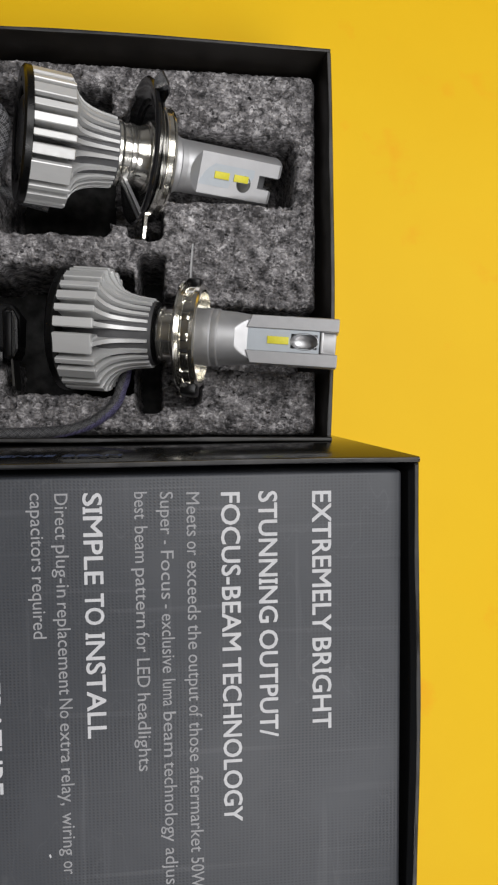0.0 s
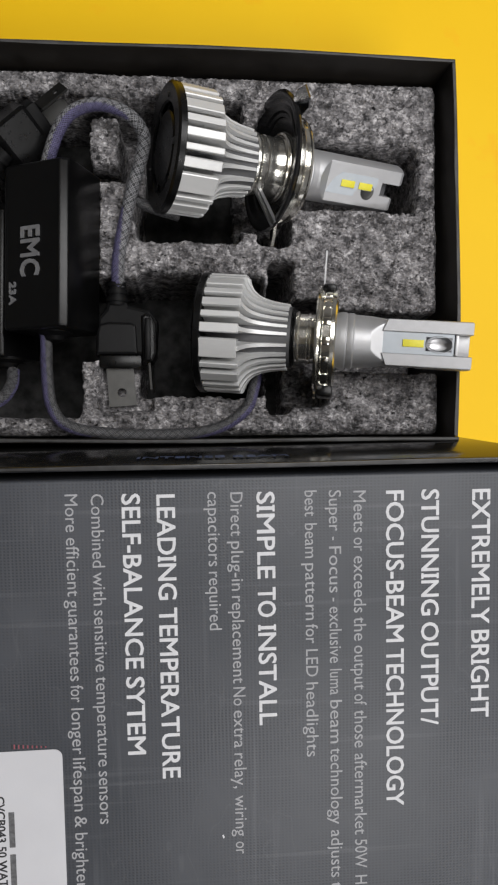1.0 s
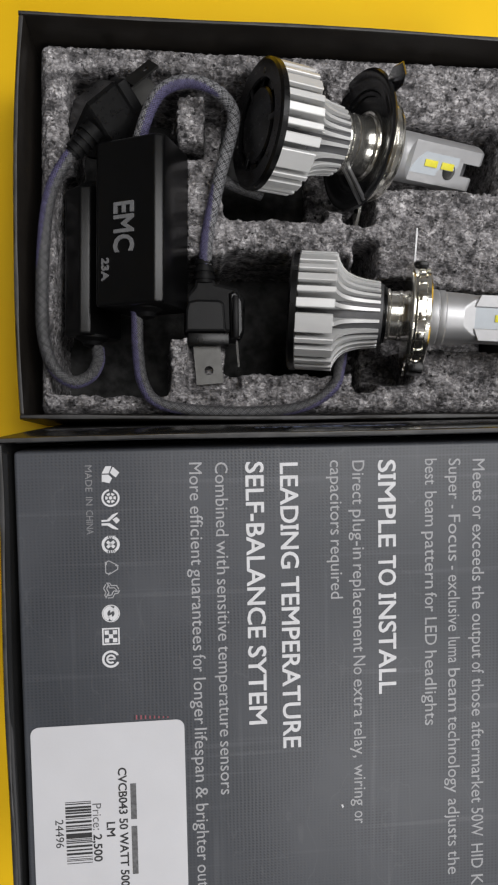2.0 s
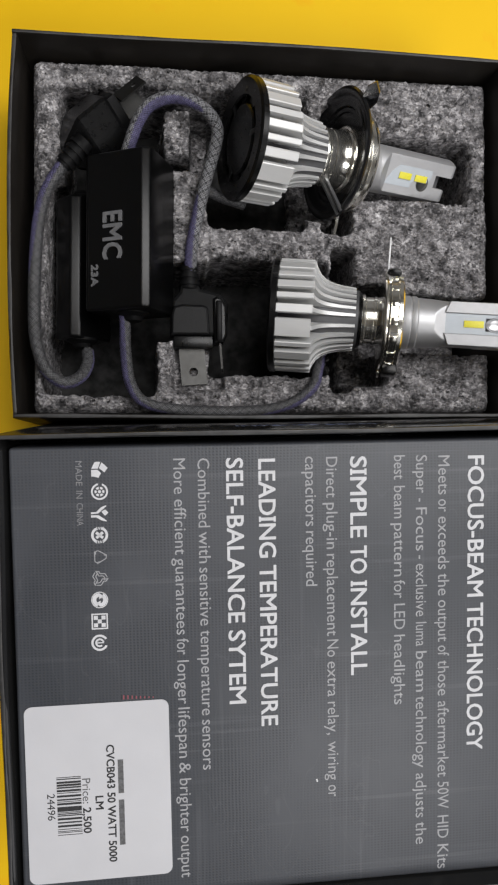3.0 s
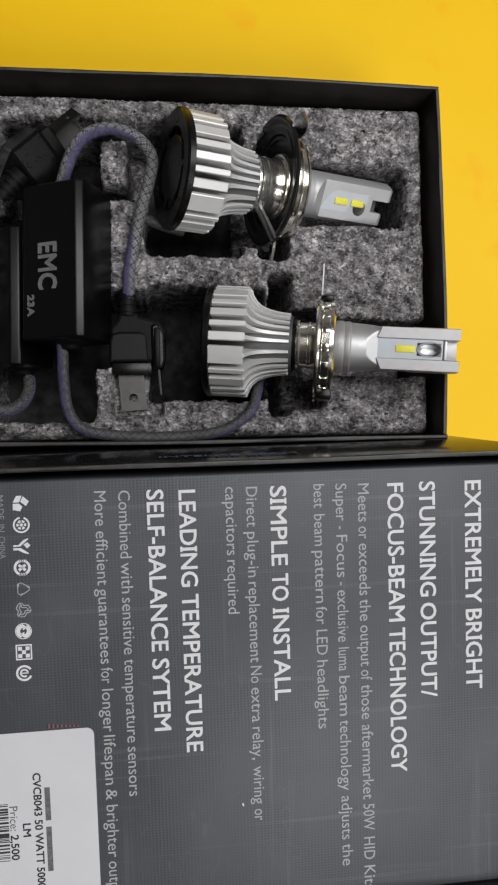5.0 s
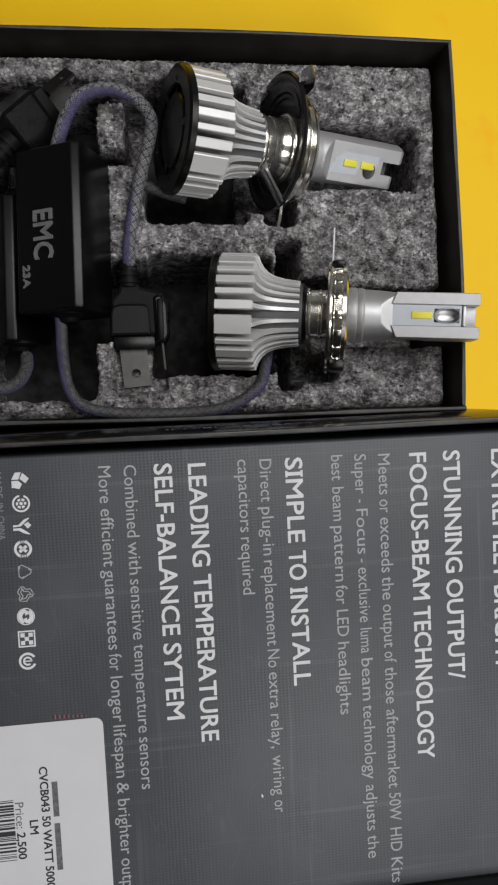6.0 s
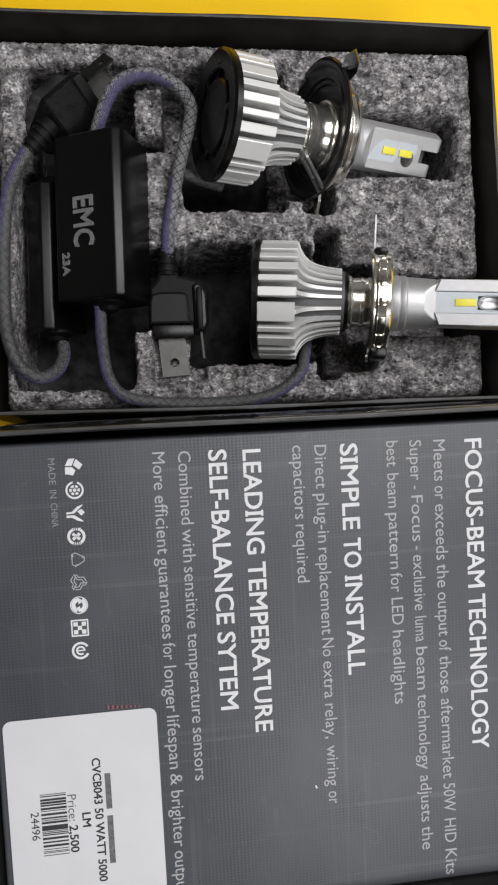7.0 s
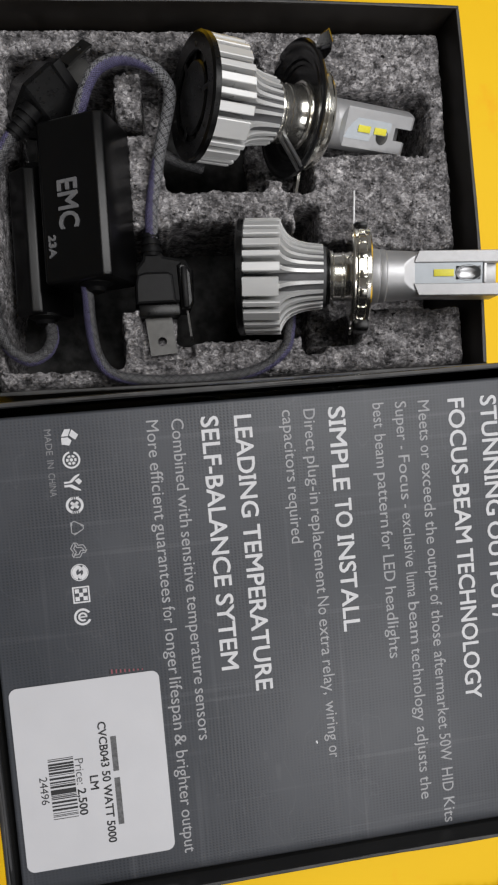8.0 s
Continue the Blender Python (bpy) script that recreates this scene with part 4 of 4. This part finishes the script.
    part("end_bridge", box_bm((88.5 if cup else 96) * MM, (107.2 if cup else 101.5) * MM, -4.0 * MM, 4.0 * MM, -3.5 * MM, (4.6 if cup else 3.4) * MM, 0.5 * MM), ALU_WHITE if cup else ALU_SHADED, bl)
    if cup:
        part("end_stop", box_bm(101.4 * MM, 102.6 * MM, -3.9 * MM, 3.9 * MM, 3 * MM, 7.7 * MM, 0.3 * MM), ALU_SATIN, bl)
    return b


LUGS = {1: ((-89, 15, 0.9, 0), (-115, 4, 2.2, 0), (93, 4, 2.6, 0)), 0: ((-68, 19, 3.3, 50), (75, 13, 1.6, 0), (190, 5, 3.0, 0))}
TUBES = {1: ((39.4, 8), (39.4, 10.4), (40.2, 10.7), (41.0, 10.7), (41.6, 9.8), (44.6, 9.8), (44.9, 10.2), (45.8, 10.2), (46.1, 9.8), (47.4, 9.8), (48.4, 10.4), (48.8, 8)),
         0: ((37.0, 8), (37.0, 12.2), (38.4, 12.5), (39.2, 12.3), (39.8, 11.7), (42.2, 11.6), (42.6, 11.9), (44.4, 11.9), (44.8, 11.5), (47.0, 11.6), (48.4, 12.4), (51.0, 12.8), (51.4, 8))}
CUP_AT = {1: 95.4, 0: 91.2}


def bulb_pose(back, yaw, pitch, roll):
    """back: centre of the fan's face; pitch: how far the tip is raised."""
    return Matrix.Translation(back) @ pose(0, 0, 0, 0, -pitch, yaw) @ Matrix.Rotation(radians(roll), 4, "X")


bulb_a = headlight_bulb(bulb_pose((-0.0412, 0.0483, 0.0533), -4.0, 12.2, 6), "silver LED headlight bulb lying across the tray's edge", 5, (81.6,), 1)
bulb_b = headlight_bulb(bulb_pose((-0.0580, 0.1172, 0.0695), -0.6, -17.2, 30), "silver LED headlight bulb sunk tip down in the sponge", 8, (77.9, 86.4), 0, 3.5)

# ---- drivers ----
def driver_box(at, w, h, length, label, group, c, e):
    """A black driver brick along local y; its upper right long edge is the origin's ridge."""
    d = thing("driver_box", at, label, "driver", group)
    def ridge(k):
        return (-0.12 + (0.12 - c) * k, -e + (e - 0.12) * k)
    ol = [(0, -e - 1.3), (-0.02, -e - 0.5), (-0.16, -e), ridge(0.2), ridge(0.8), (-c, -0.16), (-c - 0.5, -0.02), (-c - 1.3, 0)] + [(x - w, y - 2.2) for x, y in arc(2.2, 0, 2.2, 90, 180, 5)] + [(2.2 - w, -h), (-2.2, -h), (0, 2.2 - h), (0, -e - 0.8)]
    ol = [(x * MM, y * MM) for x, y in ol]
    bm = extrude_bm(ol, -length / 2 * MM, length / 2 * MM)
    caps = [e for e in bm.edges if abs(e.verts[0].co.z - e.verts[1].co.z) < 1e-7]
    bmesh.ops.bevel(bm, geom=caps, offset=1.3 * MM, segments=3, affect="EDGES", profile=0.5)
    bmesh.ops.transform(bm, matrix=Matrix.Rotation(math.pi / 2, 4, "X"), verts=bm.verts)
    part("case", mesh_of("case", bm, CASE_BLACK, True, 62), CASE_BLACK, d)
    part("lid_seam", box_bm((1.9 - w) * MM, (2.25 - w) * MM, (4 - length / 2) * MM, (length / 2 - 4) * MM, -0.3 * MM, 0.14 * MM, 0.06 * MM), CASE_BLACK, d, "fine raised seam")
    for sy in (-1, 1):
        bm = lathe_bm([(-0.6 * MM, 0), (-0.6 * MM, 7.0 * MM), (0.5 * MM, 6.8 * MM), (1.2 * MM, 5.6 * MM), (1.8 * MM, 4.4 * MM), (3.4 * MM, 3.7 * MM), (4.6 * MM, 0)], 28)
        part("grommet", bm, BLACK_RUBBER, d, at=pose(-w * 0.42 * MM, sy * length / 2 * MM, -h * 0.42 * MM, 0, 0, 90 * sy))
    return d


driver_a = driver_box(pose(-0.0926, 0.0793, 0.0715, 0, -27, 0.3), 29.5, 25.5, 65, "black plastic driver box with raised lettering, resting in the sponge", "driver boxes", 2.6, 1.9)
lettering("EMC", 0.0088, 0.0195, EMBOSS, driver_a, pose(-0.0203, 0.0073, 0.0001, 0, 0, -90), "raised_letters", 0.00022, 0.0006)
lettering("23A", 0.0032, 0.0090, EMBOSS, driver_a, pose(-0.0258, -0.0138, 0.0001, 0, 0, -90), "raised_letters", 0.00016, 0.0005)
driver_b = driver_box(pose(-0.1242, 0.0690, 0.0470, 0, -46, 0.2), 14, 22, 62, "black plastic driver box standing deep in its pocket", "driver boxes", 2.9, 3.2)

# ---- plugs ----
def plug_blade(parent, x, y, z, w, ln, t, at=None, hole=True):
    """A flat metal contact along -y with a round hole."""
    bm = bmesh.new()
    r = w * 0.17
    n = 24
    out = [(-w / 2, 0), (-w / 2, -ln + w * 0.18), (-w / 2 + w * 0.15, -ln), (w / 2 - w * 0.15, -ln), (w / 2, -ln + w * 0.18), (w / 2, 0)]
    cy = -ln * 0.66
    if hole:
        ringv, outv = [], []
        for k in range(n):
            a = 2 * math.pi * k / n
            dx, dy = math.cos(a), math.sin(a)
            m = min(w / 2 / max(abs(dx), 1e-6), ((-cy) if dy > 0 else (ln + cy)) / max(abs(dy), 1e-6))
            ringv.append((r * dx, cy + r * dy))
            outv.append((m * dx, cy + m * dy))
        for corner in ((-w / 2, 0), (w / 2, 0), (-w / 2, -ln), (w / 2, -ln)):  # keep the corners square
            outv[min(range(n), key=lambda k: math.dist(outv[k], corner))] = corner
        for zz in (0, t):
            for k in range(n):
                q = (k + 1) % n
                bm.faces.new([bm.verts.new((*p, zz)) for p in (outv[k], outv[q], ringv[q], ringv[k])])
        for loop in (outv, ringv):
            for k in range(n):
                p, q = loop[k], loop[(k + 1) % n]
                bm.faces.new([bm.verts.new(c) for c in ((*p, 0), (*q, 0), (*q, t), (*p, t))])
        bmesh.ops.remove_doubles(bm, verts=bm.verts, dist=1e-6)
    else:
        extrude_bm(out, 0, t, bm)
    part("contact", bm, STEEL, parent, "bare metal contact blade", at=pose(x, y, z) @ (at or Matrix.Identity(4)), smooth=False)


def three_pin_plug(at, label):
    """A black headlight plug; contacts point along -y, the lead leaves along +y."""
    p = thing("headlight_plug", at, label, "plug", "headlight plugs")
    ol = [(-9.4, 22.5), (-10.2, 19.5), (-13.6, 15.5), (-14.0, 2), (8.0, 0), (10.6, 3), (11.2, 14.5), (8.0, 19.0), (-0.8, 21.0), (-1.6, 22.5)]
    part("body", extrude_bm([(x * MM, y * MM) for x, y in ol], -10 * MM, 2.2 * MM, bevel=1.6 * MM), BLACK_RUBBER, p, smooth=False)
    ol = [(-13.9, 0.5), (-13.7, 9), (-12.6, 12.8), (-9, 13.8), (0.4, 13.6), (2.2, 12.4), (2.9, 0.5)]
    part("front_block", extrude_bm([(x * MM, y * MM) for x, y in ol], -6 * MM, 4.4 * MM, bevel=1.1 * MM), GREY_PLASTIC, p, "dark grey grained block", smooth=False)
    part("lip", box_bm(-12.9 * MM, 4.4 * MM, -4.6 * MM, 0.7 * MM, -7 * MM, 2.6 * MM, 0.8 * MM), BLACK_PLASTIC, p)
    ol = [(4.6, -2.4), (4.2, 16.4), (6.2, 17.8), (8.6, 16.6), (10.4, 13.0), (10.6, 1.0), (9.0, -2.4)]
    part("side_wing", extrude_bm([(x * MM, y * MM) for x, y in ol], -10 * MM, 3.4 * MM, bevel=1.2 * MM), BLACK_PLASTIC, p, smooth=False)
    part("wing_rib", box_bm(5.6 * MM, 8.2 * MM, -2.0 * MM, 15.6 * MM, 2.6 * MM, 4.6 * MM, 0.7 * MM), GREY_PLASTIC, p)
    plug_blade(p, -4.9 * MM, -4.0 * MM, -2.2 * MM, 11.2 * MM, 16.4 * MM, 0.9 * MM, at=pose(0, 0, 0, 0, 0, 4.5))
    plug_blade(p, 7.4 * MM, -2.0 * MM, -3 * MM, 8 * MM, 13 * MM, 0.9 * MM, at=pose(0, 0, 0, 0, 84, 4), hole=False)
    part("strain_relief", lathe_bm([(0, 4.4 * MM), (11 * MM, 2.9 * MM), (11 * MM, 0)], 20), BLACK_RUBBER, p, at=pose(-5.6 * MM, 21.0 * MM, -1.0 * MM, 0, 0, 90))
    for k in range(3):
        part("relief_rib", lathe_bm([(0, 2 * MM), (0.0, (4.7 - 0.45 * k) * MM), (1.7 * MM, (4.6 - 0.45 * k) * MM), (1.7 * MM, 2 * MM)], 20), BLACK_RUBBER, p, at=pose(-5.6 * MM, (22.6 + 3.2 * k) * MM, -1.0 * MM, 0, 0, 90))
    return p


plug_a = three_pin_plug(pose(-0.0690, 0.0385, 0.0482, 1, 0, 1), "black three-pin headlight plug with bare metal contacts, in the sponge")
plug_b = thing("headlight_plug", pose(-0.1150, 0.1275, 0.0490, 0, 0, 42) @ pose(0, 0, 0, 38, 0, 0), "black headlight plug tilted on edge in the sponge corner", "plug", "headlight plugs")
bm = bmesh.new()
rings = []
for x, y0, y1, z0, z1 in ((-17, -8, 3, -4, 3.5), (-16, -9, 4, -4, 4.5), (-7.5, -15.5, 10, -6, 10), (-6.5, -16, 10.5, -6, 10.5), (6.5, -15.5, 10.5, -6, 10.5), (8, -14.5, 9.5, -5.5, 9.5)):
    rings.append([bm.verts.new((x * MM, y * MM, z * MM)) for y, z in ((y0, z0), (y1, z0), (y1, z1 - 1.3), (y1 - 1.3, z1), (y0 + 1.3, z1), (y0, z1 - 1.3))])
for a, b in zip(rings, rings[1:]):
    for k in range(6):
        bm.faces.new((a[k], a[(k + 1) % 6], b[(k + 1) % 6], b[k]))
bm.faces.new(rings[0])
bm.faces.new(list(reversed(rings[-1])))
part("body", bm, BLACK_PLASTIC, plug_b, smooth=False)
part("nose", box_bm(7 * MM, 12.5 * MM, -9 * MM, 8.5 * MM, -5 * MM, 8.0 * MM, 1.2 * MM, 2), BLACK_RUBBER, plug_b)
plug_blade(plug_b, 13 * MM, 5.0 * MM, 6.0 * MM, 7 * MM, 13 * MM, 0.9 * MM, at=pose(0, 0, 0, 0, 0, 90) @ pose(0, 0, 0, 0, 72, 0))
plug_blade(plug_b, 13 * MM, -3.5 * MM, -6.0 * MM, 8 * MM, 12 * MM, 0.9 * MM, at=pose(0, 0, 0, 0, 0, 90), hole=False)
tail = pose(-9 * MM, 1 * MM, 8 * MM, 0, 0, 0) @ pose(0, 0, 0, 0, 0, -172)
part("strain_relief", lathe_bm([(0, 4.4 * MM), (14 * MM, 3.1 * MM), (14 * MM, 0)], 20), BLACK_RUBBER, plug_b, at=tail)
for k in range(4):
    part("relief_rib", lathe_bm([(0, 2 * MM), (0.0, (4.9 - 0.3 * k) * MM), (1.5 * MM, (4.9 - 0.3 * k) * MM), (1.5 * MM, 2 * MM)], 20), BLACK_RUBBER, plug_b, at=tail @ pose((2.5 + 2.9 * k) * MM, 0, 0))

# ---- braided leads ----
def smooth_path(points, n):
    """Points on a smooth curve through the given ones, evenly spaced."""
    P = [np.array(p) * MM for p in points]
    P = [2 * P[0] - P[1]] + P + [2 * P[-1] - P[-2]]
    out = []
    for k in range(1, len(P) - 2):
        for i in range(40):
            t = i / 40
            a, b, c, d = P[k - 1:k + 3]
            out.append(0.5 * (2 * b + (c - a) * t + (2 * a - 5 * b + 4 * c - d) * t ** 2 + (3 * b - a - 3 * c + d) * t ** 3))
    out.append(P[-2])
    out = np.array(out)
    L = np.r_[0, np.cumsum(np.linalg.norm(np.diff(out, axis=0), axis=1))]
    s = np.linspace(0, L[-1], n)
    return np.stack([np.interp(s, L, out[:, k]) for k in range(3)], 1), L[-1]


def braided_lead(points, radius, label, strands=15, violet_sheen=True, pale=False):
    _, length = smooth_path(points, 50)
    n = int(length / 0.00036)
    C, length = smooth_path(points, n)
    T = np.gradient(C, axis=0)
    T /= np.linalg.norm(T, axis=1)[:, None]
    up = np.zeros_like(T)
    u = np.cross(T[0], (0, 0, 1.0))
    u /= np.linalg.norm(u)
    for i in range(n):
        u = u - T[i] * (u @ T[i])
        u /= np.linalg.norm(u)
        up[i] = u
    side = np.cross(T, up)
    lead = thing("braided_lead", pose(0, 0, 0), label, "cable", "braided leads")

    def ring_at(i, a, r):
        return C[i] + (up[i] * math.cos(a) + side[i] * math.sin(a)) * r
    step, m = 4, 14
    vs, fs = [], []
    idx = list(range(0, n, step))
    for i in idx:
        vs += [tuple(ring_at(i, 2 * math.pi * k / m, radius * 0.86)) for k in range(m)]
    for r in range(len(idx) - 1):
        for k in range(m):
            fs.append((r * m + k, r * m + (k + 1) % m, (r + 1) * m + (k + 1) % m, (r + 1) * m + k))
    fs += [tuple(range(m)), tuple(range((len(idx) - 1) * m, len(idx) * m))]
    me = bpy.data.meshes.new("core")
    me.from_pydata(vs, [], fs)
    me.materials.append(SLEEVE_CORE)
    me.polygons.foreach_set("use_smooth", [True] * len(fs))
    c = new("core", me)
    c.parent = lead
    pitch = 0.0150
    groups = {"grey": ([], []), "dark": ([], []), "violet_sheen": ([], [])}
    ds = length / n
    for sgn in (1, -1):
        for k in range(strands):
            vs, fs = groups["dark" if k % 4 == 0 else "grey"]
            pv, pf = groups["violet_sheen"]
            b0 = len(vs)
            for i in range(0, n, 1):
                th = 2 * math.pi * (k / strands + sgn * i * ds / pitch)
                wv = math.cos(strands * 2 * math.pi * i * ds / pitch + (0 if sgn > 0 else math.pi) + math.pi * k)
                r = radius * (0.95 + 0.085 * wv)
                hw = 0.50 * math.pi / strands
                vs.append(tuple(ring_at(i, th - hw, r * 0.965)))
                vs.append(tuple(ring_at(i, th, r * 1.025)))
                vs.append(tuple(ring_at(i, th + hw, r * 0.965)))
                if i:
                    q = b0 + 3 * i
                    # patches on one side take the sheen's colour, whichever strand passes there
                    if violet_sheen and math.cos(th + 0.4) > 0.80 + 0.50 * math.sin(i * ds * 60 + 3.5):
                        p0 = len(pv)
                        pv += vs[q - 3:q + 3]
                        pf += [(p0, p0 + 1, p0 + 4, p0 + 3), (p0 + 1, p0 + 2, p0 + 5, p0 + 4)]
                    else:
                        fs += [(q - 3, q - 2, q + 1, q), (q - 2, q - 1, q + 2, q + 1)]
    for nm, (vs, fs) in groups.items():
        if not fs:
            continue
        me = bpy.data.meshes.new("sleeve")
        me.from_pydata(vs, [], fs)
        me.materials.append({"grey": SLEEVE_PALE if pale else SLEEVE_GREY, "dark": SLEEVE_DARK, "violet_sheen": SLEEVE_SHEEN}[nm])
        me.polygons.foreach_set("use_smooth", [True] * len(fs))
        ob = new("sleeve", me)
        ob.parent = lead
        tagged(ob, nm + " woven strands of the sleeve", kind="stuff")
    return lead


braided_lead([(-103, 108, 58), (-101.2, 113.3, 61), (-97, 124.7, 63), (-91.2, 132.6, 63), (-81.1, 136.8, 61), (-70.3, 134.2, 59), (-64.2, 126.9, 58), (-64.9, 117.8, 58), (-68.6, 104.0, 58), (-72.6, 86, 56), (-74.3, 76, 53), (-74.6, 69, 49), (-74.6, 64, 47)], 2.65 * MM, "grey braided lead with a painted purplish sheen, arching over the sponge to a plug", pale=True)
braided_lead([(-103, 49, 56), (-102, 43, 56), (-101.6, 30.4, 56), (-99.3, 16.8, 57), (-92.6, 9.2, 55.5), (-75.8, 6.6, 54), (-52.8, 6.4, 54), (-34.0, 9.0, 55), (-22.0, 16.7, 54), (-18.1, 26, 50), (-16.5, 34, 47)], 2.35 * MM, "grey braided lead with a painted purplish sheen, along the front edge of the tray")
braided_lead([(-126, 112, 54), (-130, 105.5, 55), (-134.6, 97.0, 55), (-137.4, 86.5, 55), (-138.8, 70, 55), (-139.2, 50, 55), (-138.4, 35.2, 55), (-134.8, 23.4, 54), (-127.6, 17.6, 52), (-121.0, 20.5, 48), (-118.5, 27, 42), (-119, 33, 38)], 2.6 * MM, "grey braided lead along the tray's short side to a driver")
braided_lead([(-84, 112, 36), (-77, 108.5, 42), (-70.3, 106.0, 44), (-60.8, 102.6, 42), (-50, 101, 38)], 2.3 * MM, "dark braided lead passing under the arch to a bulb", violet_sheen=False)
